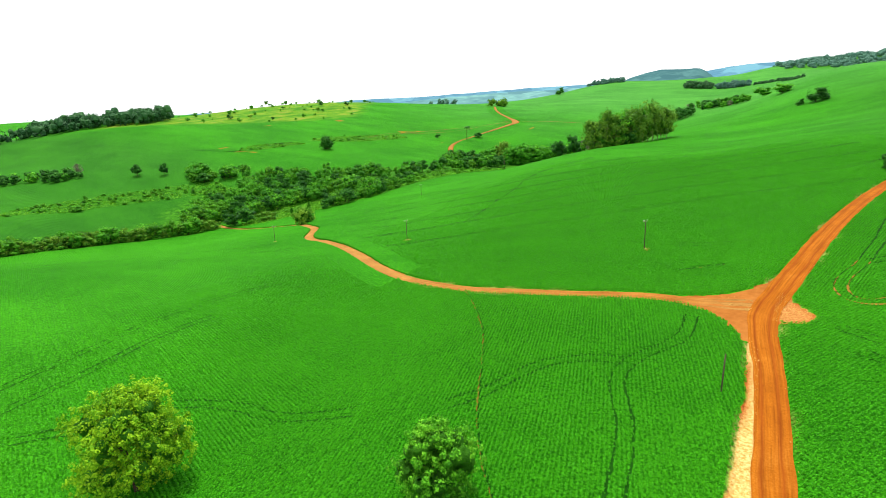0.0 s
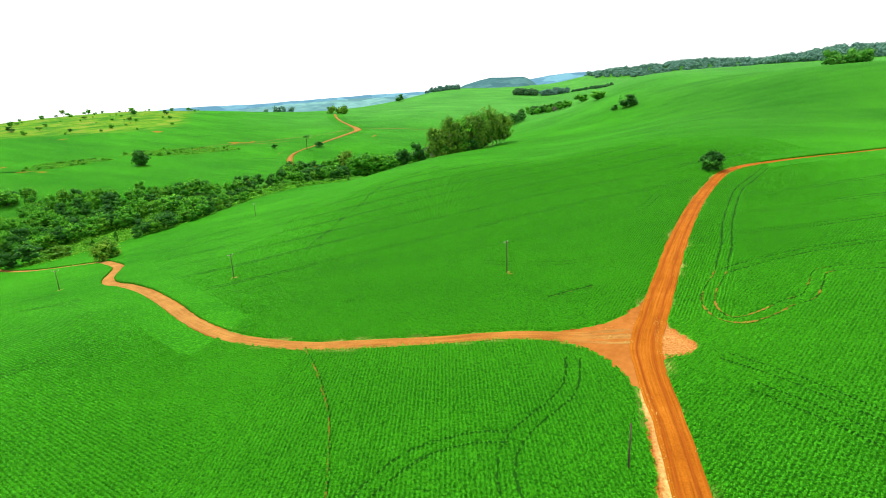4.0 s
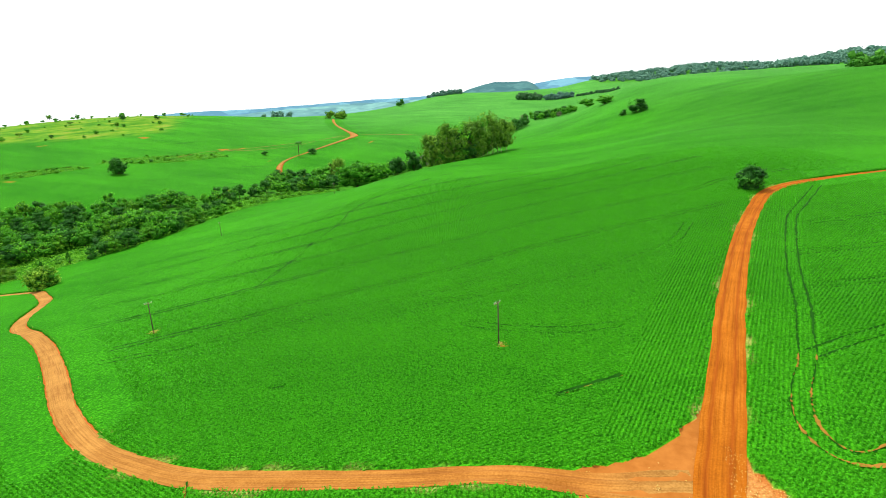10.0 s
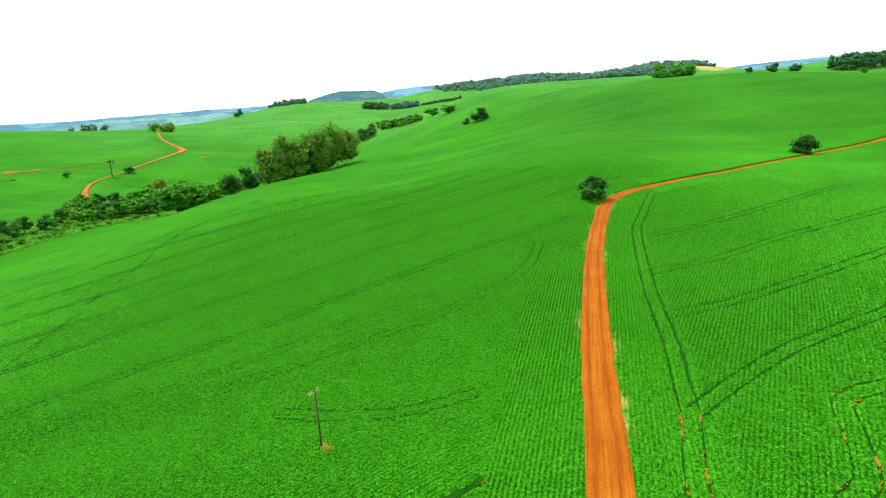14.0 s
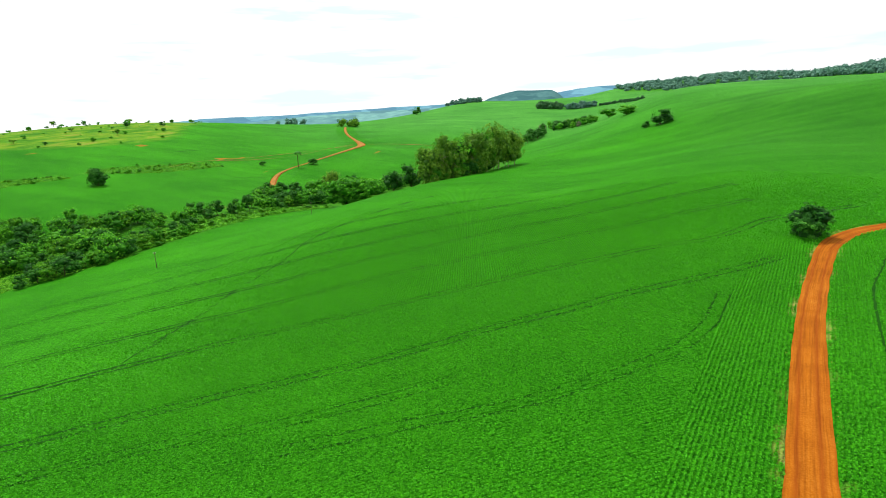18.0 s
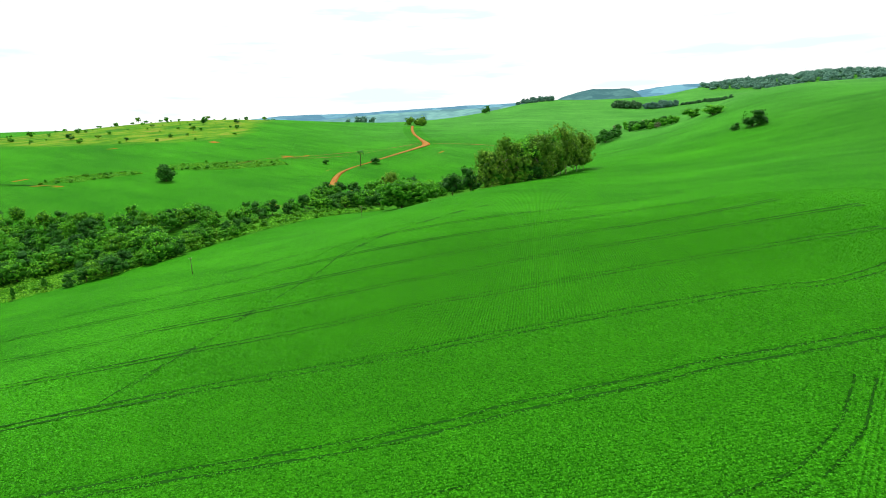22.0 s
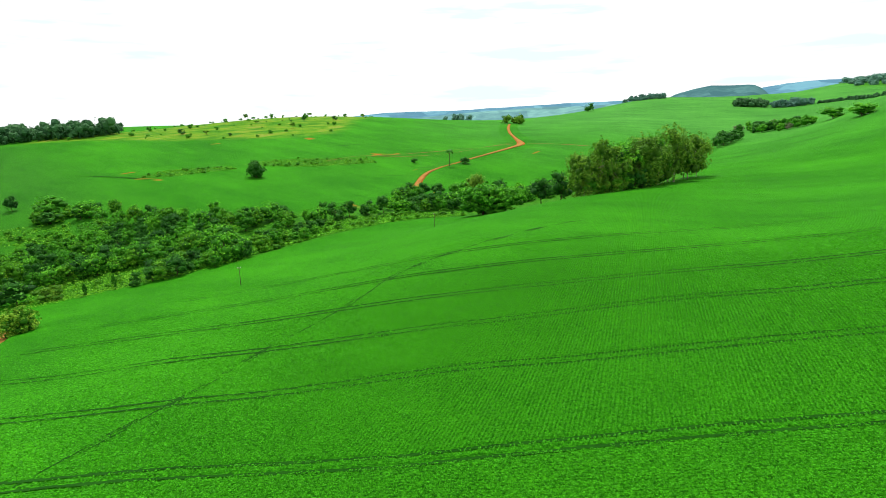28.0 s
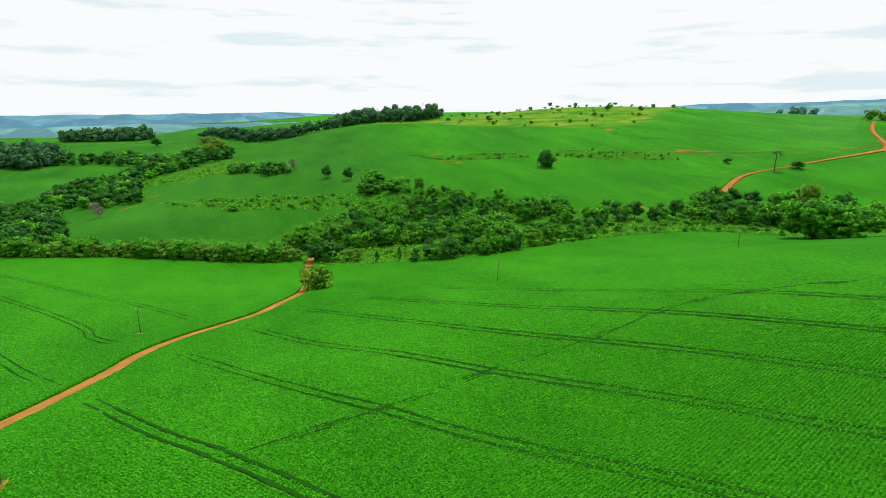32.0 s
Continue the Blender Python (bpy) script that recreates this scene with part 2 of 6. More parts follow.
TRACKS = [smooth_line(p, 1.0) for p in (
    ((0.5, 103.6), (0, 95.2), (-5.0, 86), (-5.6, 79.7), (-2.6, 70.7), (-1.2, 62.3), (-0.5, 52)),
    ((-24, 66), (-20.7, 70.5), (-18.6, 75.8), (-16.1, 80.5), (-11.1, 84.2), (-6, 85.5)),
    ((-61.1, 51.4), (-55.1, 53.7), (-48.9, 54.9), (-44.7, 54.7), (-39.2, 56.5), (-34, 60)),
    ((-73.3, 36.6), (-69.5, 40.4), (-61.1, 45)),
    ((-92, 30), (-94.5, 47), (-96.3, 61.9), (-98.6, 72.6), (-96.5, 87.3), (-92, 100)),
    ((-84, 28), (-85.3, 48.9), (-86.6, 56.8), (-88.2, 66.2), (-87, 78)),
    ((61, 236), (51, 216), (43.8, 200.4), (34.2, 168.1), (30.0, 150.2), (27.4, 141.0), (25.3, 133.8), (22.8, 128.0), (21.4, 122.5), (21.6, 118.8), (23.0, 116.6), (25.6, 116.6), (29.5, 119.4), (32.9, 122.6), (36.0, 124.6), (37.9, 127.6), (40.0, 132.0), (41.2, 134.7), (43.3, 136.2), (46.9, 137.1), (54.6, 137.9), (63, 137.8), (80, 139)),
    ((26.3, 135.6), (34.1, 140.8), (43.8, 146.4), (52.8, 150.0), (66.7, 155.9), (90, 167.9), (120, 182)),
    ((32.6, 157.9), (36.5, 158.3), (45.6, 160.9), (60.8, 167.3), (85, 178), (113.4, 190.6)),
    ((36.1, 174.5), (50.7, 179.1), (68.0, 187.8), (82.7, 193.9), (104.8, 203.7), (130, 216)),
    ((45, 196), (62, 203), (85, 215), (112, 230)),
    ((-88, 138), (-72.5, 147.1), (-67.5, 150.3), (-54.8, 158.0), (-43.0, 164.3), (-32.2, 170.1), (-21.6, 177.0), (-15.0, 182.6), (-0.2, 193.2), (6.1, 198.6), (19.6, 207.9), (34.6, 219.7)),
    ((-109.5, 150.6), (-91, 162), (-79.8, 169.9), (-64.4, 179.5), (-49.3, 187.4), (-38.0, 193.5), (-30.8, 198.3), (-15.1, 209), (-4, 216.7), (14.5, 229.0), (23.7, 233), (31.9, 240.2), (38.6, 247.5), (47, 252), (60, 258)),
    ((-129.9, 163.1), (-107.1, 176.2), (-93, 184.8), (-81.3, 192.4), (-68.5, 199.4), (-59, 205.8), (-43.8, 216.6), (-30.5, 223.9), (-17.3, 232.6), (-4.3, 241.5), (6, 248), (22, 258), (40, 268)),
    ((-146.4, 176.1), (-122.1, 188), (-103, 202), (-85.0, 212.5), (-72.8, 220.3), (-58.5, 230), (-44, 239), (-22.1, 254.8), (-5.6, 263.7), (12, 274), (40, 288)),
    ((-155.4, 191.1), (-119.2, 213.5), (-102.9, 223.4), (-87.2, 233.7), (-74.4, 242), (-51.3, 256), (-28, 271), (-4, 284), (24, 300)),
    ((-155.0, 210.1), (-117.9, 234.8), (-91.3, 254.0), (-71.2, 266.5), (-48, 281), (-22, 297), (10, 314)),
    ((-150, 232), (-122, 252), (-95, 272), (-66, 292), (-36, 312), (0, 333)),
    ((22.2, 199.9), (18.2, 187.6), (13.5, 179.0), (8.5, 173.9), (1.6, 167.8), (-6.4, 162.3), (-18, 157), (-30, 151)),
    ((-249.3, 97.8), (-223.1, 122.1), (-195.9, 145.4), (-175, 158), (-156.2, 167.0)),
    ((-225, 98), (-210.2, 109.1), (-185.0, 127.7), (-165.1, 139.3), (-154.0, 143.2), (-141, 153)),
    ((-165, 116), (-143.6, 128.5), (-129.4, 137.0), (-120.0, 143.5)),
    ((-20, 143.5), (-12, 141.5), (-4, 141), (4, 143)), ((20, 106), (27, 101), (36, 92), (46, 78), (52, 60)), ((22, 99), (30, 92), (40, 80)),
    ((-85, 132), (-70, 138), (-48, 150), (-30, 158), (-14, 168)),
)]
FAR_LINES = [smooth_line(p, 3.0) for p in (
    ((-379, 557), (-361.5, 611), (-342, 659), (-323, 700), (-306, 730)), ((-315, 499), (-301, 510), (-291, 524)), ((-462, 318), (-440, 332), (-416, 345)), ((-450, 507), (-440, 571), (-426, 645)), ((-300, 560), (-330, 545), (-372, 548)), ((-385, 503), (-386, 549), (-358, 584), (-338, 622), (-330, 660), (-323, 702), (-315, 738)), ((-459, 322), (-431, 337), (-400, 351)), ((-296, 738), (-240, 760), (-170, 790)),
)]
FAINT = (0, 1, 2, 3, 4, 5, 18, 22, 23, 24, 25)
DIAGONAL = [smooth_line(p, 1.0) for p in (
    ((-78, 171), (-80, 182.5), (-81.3, 192.5), (-82.6, 200.3), (-85.2, 212.6), (-86.5, 226), (-89, 243.0), (-91.0, 254.0), (-90.5, 268), (-86, 283), (-78, 300), (-66, 322)),)]
GASHES = [smooth_line(p, 0.5) for p in (((-4.3, 123.8), (-0.8, 126.2), (3.4, 128.8)), ((-43.6, 123.2), (-41.8, 123.9)), ((52, 134.2), (56, 134.8)))]
VALLEY = [(-330, 60), (-297, 85), (-288, 107), (-284, 139), (-272, 175), (-259, 209), (-247, 222), (-226, 242), (-210, 262), (-203, 284), (-202, 313), (-201, 343), (-199, 375), (-194, 405), (-172, 418),
          (-150, 436), (-130, 428), (-112, 408), (-96, 404), (-86, 420), (-76, 455), (-72, 500), (-84, 560), (-98, 640), (-106, 720), (-106, 820), (-116, 830), (-124, 720), (-150, 640), (-185, 570), (-215, 500), (-236, 452), (-246, 412),
          (-252, 384), (-258, 349), (-274, 322), (-300, 300), (-332, 275), (-346, 262), (-330, 214), (-310, 200), (-320, 170), (-326, 120)]
PASTURE = [(-672, 352), (-600, 395), (-555, 432), (-520, 500), (-500, 560), (-505, 620), (-520, 670), (-570, 740), (-640, 850), (-700, 880), (-780, 800), (-790, 640), (-760, 480), (-720, 400)]
WEEDS = [[(-428, 134), (-411, 158), (-400, 187), (-389, 215), (-370, 250), (-352, 276), (-324, 267), (-342, 243), (-361, 211), (-371, 178), (-393, 158)],
         [(-416, 345), (-402, 366), (-396, 416), (-410, 420), (-426, 374)], [(-408, 430), (-382, 456), (-366, 488), (-354, 540), (-376, 548), (-402, 500), (-416, 460)],
         [(-584, 97), (-612, 134), (-650, 160), (-690, 200), (-640, 206), (-590, 198), (-525, 193), (-522, 161), (-538, 124)]]
RIDGES = [[(20, 1760), (160, 1700), (330, 1660), (500, 1690), (560, 1900), (480, 2100), (200, 2120), (0, 2000)],
          [(330, 1190), (430, 1130), (505, 1150), (530, 1250), (600, 1290), (640, 1350), (480, 1390), (340, 1350)]]
BARE = [(-402, 351, 4), (-412, 346, 3), (-232, 402, 7), (-240, 398, 6), (-252, 400, 4), (-384, 572, 7), (-374, 592, 5), (-440, 350, 3), (-310, 545, 3), (-470, 128, 4), (-436, 118, 3), (-262, 690, 6), (-490, 575, 5), (-160, 760, 6), (-510, 470, 4)]
CROP_UP = 0.55


def outer(x, y):
    return (x < -62) | (x > 62) | (y > 258) | (y < 13)


def crop_cover(x, y, gaps=True, under=0.0):
    """How far the crop stands (0 to 1) on the ground; its colour reaches under the road edges."""
    c = np.ones(x.shape)
    for road, gap in ((MAIN_ROAD, 0.05), (SIDE_ROAD, 0.1), (FAR_ROAD, 1.0)):
        # beyond the finely meshed part the crop's edge is a bank of its own
        wide = np.where(outer(x, y), 5.0, 0.0)
        c = np.minimum(c, np.clip((line_distance(x, y, road) - gap + under - wide + 0.25 * wobble(x, y, 0.8)) / (0.5 + 0.8 * wide), 0, 1))
    for line in GASHES if gaps else ():
        c = np.minimum(c, np.clip((line_distance(x, y, line) - 0.32 + 0.2 * wobble(x, y, 0.6, 3)) / 0.25, 0, 1))
    c = np.minimum(c, np.clip(np.where(inside(x, y, APRON), 0, (line_distance(x, y, np.array([*APRON, APRON[0]], float)) + 0.6 * under) / 0.5), 0, 1))
    c = np.minimum(c, np.clip(np.where(inside(x, y, BULGE), 0, line_distance(x, y, np.array([*BULGE, BULGE[0]], float)) / 0.4 + 0.3 * wobble(x, y, 0.9, 5)), 0, 1))
    c = np.minimum(c, np.clip(np.where(inside(x, y, VERGE), 0, line_distance(x, y, np.array([*VERGE, VERGE[0]], float)) / 0.4 + 0.3 * wobble(x, y, 0.9, 7)), 0, 1))
    for bx, by, r in ((-13.0, 136.2, 0.55), (50.6, 130.0, 0.2), (6.3, 82.2, 0.25), (-85.2, 146, 0.6), (-153.3, 153.1, 0.5)):
        c = np.minimum(c, np.clip((np.hypot(x - bx - 0.3, y - by) - r + 0.3 * wobble(x, y, 0.5, 4)) / 0.3, 0, 1))
    return c


APRON = [(-4.5, 111.4), (0.5, 112.2), (4.5, 114.2), (8.0, 117.6), (11.5, 122.5), (13.5, 118), (12.5, 108), (9.6, 97), (8.3, 96.5), (7.0, 100.2), (5.0, 103.4), (2.2, 106.2), (-1.5, 108.2), (-4.5, 109)]
BULGE = [(11.5, 105.2), (13.2, 104.9), (16.2, 106.2), (17.6, 108.2), (16.6, 110.6), (14.6, 113.4), (13.6, 116.2), (12.4, 117)]
VERGE = [(8.0, 40), (8.1, 63), (8.5, 71), (9.2, 83), (9.0, 89), (8.6, 95), (8.7, 99), (10.2, 95), (10.4, 85), (10.3, 72), (10.6, 60), (11.5, 40)]


ROW_LINE = np.array([(-130, 138), (-79.8, 169.9), (-30.8, 198.3), (14.5, 229.0), (60, 258)], float)
ROW_ANGLES = {"south": 32, "north": 105, "low": 104, "lower": 160, "right": 58, "road": 73}


def field_zones(x, y):
    """Which sowing direction holds where."""
    left = x < np.interp(y, MAIN_ROAD[:, 1], MAIN_ROAD[:, 0])
    side = np.interp(x, SIDE_ROAD[::-1, 0], SIDE_ROAD[::-1, 1])
    north = y > np.interp(x, ROW_LINE[:, 0], ROW_LINE[:, 1])
    road = (line_distance(x, y, MAIN_ROAD) < 9) & (y > 116) & (y < 232)
    return {"road": road, "right": ~left & ~road, "low": left & (y < side) & ~road & (x > -42), "lower": left & (y < side) & ~road & (x <= -42), "south": left & (y >= side) & ~north & ~road, "north": left & (y >= side) & north & ~road}


# ---- materials ----
def material(name):
    m = bpy.data.materials.new(name)
    m.use_nodes = True
    nt = m.node_tree
    bsdf = nt.nodes["Principled BSDF"]
    return m, nt.nodes, nt.links, bsdf


def noise_node(nodes, links, scale, detail=4.0, vector=None, rough=0.55):
    n = nodes.new("ShaderNodeTexNoise")
    n.inputs["Scale"].default_value, n.inputs["Detail"].default_value, n.inputs["Roughness"].default_value = scale, detail, rough
    if vector is not None:
        links.new(vector, n.inputs["Vector"])
    return n


def ramp_node(nodes, links, fac, *stops):
    r = nodes.new("ShaderNodeValToRGB")
    while len(r.color_ramp.elements) < len(stops):
        r.color_ramp.elements.new(0.5)
    for e, (at, col) in zip(r.color_ramp.elements, stops):
        e.position, e.color = at, (*col, 1)
    links.new(fac, r.inputs["Fac"])
    return r


def mix_node(nodes, links, fac, a, b, blend="MIX"):
    m = nodes.new("ShaderNodeMix")
    m.data_type, m.blend_type = "RGBA", blend
    for socket, value in (("Factor", fac), ("A", a), ("B", b)):
        if isinstance(value, (int, float)):
            m.inputs[socket].default_value = value
        elif isinstance(value, tuple):
            m.inputs[socket].default_value = (*value, 1)
        else:
            links.new(value, m.inputs[socket])
    return m


def bump_node(nodes, links, height, strength, distance, bsdf):
    b = nodes.new("ShaderNodeBump")
    b.inputs["Strength"].default_value, b.inputs["Distance"].default_value = strength, distance
    links.new(height, b.inputs["Height"])
    links.new(b.outputs[0], bsdf.inputs["Normal"])


def simple_mat(name, dark, light, scale, rough=0.7, metal=0.0, bump=0.3, dist=0.02, stretch=(1, 1, 1)):
    m, n, l, b = material(name)
    co = n.new("ShaderNodeTexCoord")
    mp = n.new("ShaderNodeMapping")
    mp.inputs["Scale"].default_value = stretch
    l.new(co.outputs["Object"], mp.inputs["Vector"])
    fine = noise_node(n, l, scale, 6, mp.outputs[0])
    broad = noise_node(n, l, scale * 0.13, 3, mp.outputs[0])
    mid = mix_node(n, l, 0.5, fine.outputs["Fac"], broad.outputs["Fac"])
    r = ramp_node(n, l, mid.outputs["Result"], (0.3, dark), (0.7, light))
    l.new(r.outputs["Color"], b.inputs["Base Color"])
    b.inputs["Roughness"].default_value, b.inputs["Metallic"].default_value = rough, metal
    b.inputs["Specular IOR Level"].default_value = 0.5 if rough < 0.75 else 0.06
    bump_node(n, l, fine.outputs["Fac"], bump, dist, b)
    return m


CROP_DARK, CROP_MID, CROP_LIGHT = (0.012, 0.116, 0.002), (0.025, 0.200, 0.003), (0.052, 0.322, 0.006)
LEAF_DARK, LEAF_MID, LEAF_LIGHT = (0.022, 0.175, 0.003), (0.060, 0.39, 0.006), (0.125, 0.61, 0.016)


def ground_material():
    m, n, l, b = material("field_ground")
    pos = n.new("ShaderNodeNewGeometry").outputs["Position"]
    # crop: leaf mottling, patches and broad bands
    leaf = noise_node(n, l, 2.6, 3, pos, 0.6)
    patch = noise_node(n, l, 0.11, 4, pos)
    broad = noise_node(n, l, 0.012, 3, pos)
    turn = n.new("ShaderNodeMapping")
    turn.inputs["Rotation"].default_value = (0, 0, radians(-32))
    turn.inputs["Scale"].default_value = (0.25, 1, 1)
    l.new(pos, turn.inputs["Vector"])
    band = noise_node(n, l, 0.05, 2, turn.outputs[0])
    s1 = mix_node(n, l, 0.16, leaf.outputs["Fac"], patch.outputs["Fac"])
    s2 = mix_node(n, l, 0.32, s1.outputs["Result"], broad.outputs["Fac"])
    s3 = mix_node(n, l, 0.2, s2.outputs["Result"], band.outputs["Fac"])
    # sown rows half a metre apart, ragged by the leaves
    wave = None
    for zone, angle in ROW_ANGLES.items():
        place = n.new("ShaderNodeVectorMath")
        place.operation = "DOT_PRODUCT"
        place.inputs[1].default_value = (-math.sin(radians(angle)), math.cos(radians(angle)), 0)
        l.new(pos, place.inputs[0])
        ragged = n.new("ShaderNodeMath")
        ragged.operation = "MULTIPLY_ADD"
        ragged.inputs[1].default_value = 0.3
        l.new(leaf.outputs["Fac"], ragged.inputs[0])
        l.new(place.outputs["Value"], ragged.inputs[2])
        turns = n.new("ShaderNodeMath")
        turns.operation = "MULTIPLY"
        turns.inputs[1].default_value = 2 * math.pi / 0.5
        l.new(ragged.outputs[0], turns.inputs[0])
        sine = n.new("ShaderNodeMath")
        sine.operation = "SINE"
        l.new(turns.outputs[0], sine.inputs[0])
        share = n.new("ShaderNodeAttribute")
        share.attribute_name = "rows_" + zone
        mask = n.new("ShaderNodeMath")
        mask.operation = "MULTIPLY_ADD"
        l.new(sine.outputs[0], mask.inputs[0])
        l.new(share.outputs["Fac"], mask.inputs[1])
        if wave:
            l.new(wave.outputs[0], mask.inputs[2])
        else:
            mask.inputs[2].default_value = 0
        wave = mask
    clump = n.new("ShaderNodeTexVoronoi")
    clump.inputs["Scale"].default_value = 4.2
    l.new(pos, clump.inputs["Vector"])
    tops = n.new("ShaderNodeMath")
    tops.operation = "MULTIPLY_ADD"
    tops.inputs[1].default_value = 0.20
    l.new(wave.outputs[0], tops.inputs[0])
    l.new(leaf.outputs["Fac"], tops.inputs[2])
    rough_top = n.new("ShaderNodeMath")
    rough_top.operation = "MULTIPLY_ADD"
    rough_top.inputs[1].default_value = -0.55
    l.new(clump.outputs["Distance"], rough_top.inputs[0])
    l.new(tops.outputs[0], rough_top.inputs[2])
    each = n.new("ShaderNodeSeparateColor")
    l.new(clump.outputs["Color"], each.inputs[0])
    s3 = mix_node(n, l, 0.16, s3.outputs["Result"], each.outputs[0])
    crop = ramp_node(n, l, s3.outputs["Result"], (0.38, CROP_DARK), (0.5, CROP_MID), (0.60, CROP_LIGHT))
    # red soil
    clod = noise_node(n, l, 3.0, 6, pos)
    soil = ramp_node(n, l, clod.outputs["Fac"], (0.3, (0.28, 0.065, 0.010)), (0.7, (0.48, 0.14, 0.025)))
    # pasture and rank growth
    terrace = n.new("ShaderNodeMapping")
    terrace.inputs["Rotation"].default_value = (0, 0, radians(35))
    terrace.inputs["Scale"].default_value = (1, 0.3, 1)
    l.new(pos, terrace.inputs["Vector"])
    tuft = noise_node(n, l, 0.09, 6, terrace.outputs[0], 0.65)
    pasture = ramp_node(n, l, tuft.outputs["Fac"], (0.34, (0.030, 0.15, 0.006)), (0.47, (0.085, 0.24, 0.010)), (0.57, (0.19, 0.31, 0.016)), (0.66, (0.28, 0.27, 0.05)), (0.76, (0.28, 0.14, 0.035)))
    tuft2 = noise_node(n, l, 0.35, 5, pos, 0.65)
    scrub = ramp_node(n, l, tuft2.outputs["Fac"], (0.35, (0.014, 0.09, 0.004)), (0.5, (0.035, 0.19, 0.007)), (0.68, (0.085, 0.28, 0.012)))
    straw = ramp_node(n, l, clod.outputs["Fac"], (0.35, (0.42, 0.25, 0.05)), (0.6, (0.68, 0.50, 0.19)))

    def cover(name):
        a = n.new("ShaderNodeAttribute")
        a.attribute_name = name
        return a.outputs["Fac"]
    other = ramp_node(n, l, s3.outputs["Result"], (0.38, (0.011, 0.085, 0.004)), (0.5, (0.024, 0.150, 0.008)), (0.62, (0.052, 0.240, 0.013)))
    crops = mix_node(n, l, cover("field"), crop.outputs["Color"], other.outputs["Color"])
    # paler, bluer crop colour that paints haze over the far slopes
    hazed = ramp_node(n, l, s3.outputs["Result"], (0.38, (0.030, 0.150, 0.020)), (0.5, (0.060, 0.250, 0.036)), (0.62, (0.105, 0.360, 0.055)))
    crops = mix_node(n, l, cover("hazed"), crops.outputs["Result"], hazed.outputs["Color"])
    edge = ramp_node(n, l, cover("crop"), (0.22, (0, 0, 0)), (0.42, (1, 1, 1)))
    c = mix_node(n, l, edge.outputs["Color"], soil.outputs["Color"], crops.outputs["Result"])
    c = mix_node(n, l, cover("straw"), c.outputs["Result"], straw.outputs["Color"])
    grass = n.new("ShaderNodeMath")
    grass.operation = "MULTIPLY"
    grass.inputs[1].default_value = 0.8
    l.new(cover("pasture"), grass.inputs[0])
    c = mix_node(n, l, grass.outputs[0], c.outputs["Result"], pasture.outputs["Color"])
    c = mix_node(n, l, cover("scrub"), c.outputs["Result"], scrub.outputs["Color"])
    l.new(c.outputs["Result"], b.inputs["Base Color"])
    b.inputs["Roughness"].default_value = 0.9
    b.inputs["Specular IOR Level"].default_value = 0.04
    relief = mix_node(n, l, edge.outputs["Color"], clod.outputs["Color"], rough_top.outputs[0])
    bump_node(n, l, relief.outputs["Result"], 0.9, 0.42, b)
    return m


def road_material():
    m, n, l, b = material("red_dirt")
    pos = n.new("ShaderNodeNewGeometry").outputs["Position"]
    a = n.new("ShaderNodeAttribute")
    a.attribute_name = "across"                       # 0 to 1 over the road's width
    fine = noise_node(n, l, 5.0, 6, pos)
    broad = noise_node(n, l, 0.22, 4, pos)
    mixn = mix_node(n, l, 0.5, fine.outputs["Fac"], broad.outputs["Fac"])
    dirt = ramp_node(n, l, mixn.outputs["Result"], (0.32, (0.25, 0.068, 0.004)), (0.5, (0.36, 0.108, 0.006)), (0.68, (0.47, 0.165, 0.016)))
    jig = noise_node(n, l, 0.5, 3, pos)
    add = n.new("ShaderNodeMath")
    add.operation = "MULTIPLY_ADD"
    add.inputs[1].default_value = 0.10
    l.new(jig.outputs["Fac"], add.inputs[0])
    l.new(a.outputs["Fac"], add.inputs[2])
    rut = ramp_node(n, l, add.outputs[0], (0.0, (0.25, 0.25, 0.25)), (0.16, (0.1, 0.1, 0.1)), (0.28, (0.9, 0.9, 0.9)), (0.36, (0.25, 0.25, 0.25)), (0.52, (0.05, 0.05, 0.05)),
                    (0.68, (0.35, 0.35, 0.35)), (0.76, (0.9, 0.9, 0.9)), (0.86, (0.15, 0.15, 0.15)), (1.0, (0.3, 0.3, 0.3)))
    c = mix_node(n, l, rut.outputs["Color"], dirt.outputs["Color"], (0.25, 0.056, 0.005))
    # long streaks left by wheels, and the browner trodden end
    far = n.new("ShaderNodeAttribute")
    far.attribute_name = "along"
    grid = n.new("ShaderNodeCombineXYZ")
    l.new(a.outputs["Fac"], grid.inputs[0])
    l.new(far.outputs["Fac"], grid.inputs[1])
    lane = n.new("ShaderNodeMapping")
    lane.inputs["Scale"].default_value = (16, 0.09, 1)
    l.new(grid.outputs[0], lane.inputs["Vector"])
    streak = noise_node(n, l, 1.0, 4, lane.outputs[0])
    pale = ramp_node(n, l, streak.outputs["Fac"], (0.34, (0.66, 0.62, 0.58)), (0.5, (0.86, 0.85, 0.84)), (0.68, (1.0, 1.02, 1.0)))
    end = n.new("ShaderNodeAttribute")
    end.attribute_name = "trodden"
    worn = ramp_node(n, l, mixn.outputs["Result"], (0.3, (0.22, 0.093, 0.017)), (0.7, (0.49, 0.26, 0.068)))
    c = mix_node(n, l, end.outputs["Fac"], c.outputs["Result"], worn.outputs["Color"])
    c = mix_node(n, l, 1.0, c.outputs["Result"], pale.outputs["Color"], "MULTIPLY")
    l.new(c.outputs["Result"], b.inputs["Base Color"])
    b.inputs["Roughness"].default_value = 0.9
    b.inputs["Specular IOR Level"].default_value = 0.04
    bump_node(n, l, fine.outputs["Fac"], 0.5, 0.06, b)
    return m


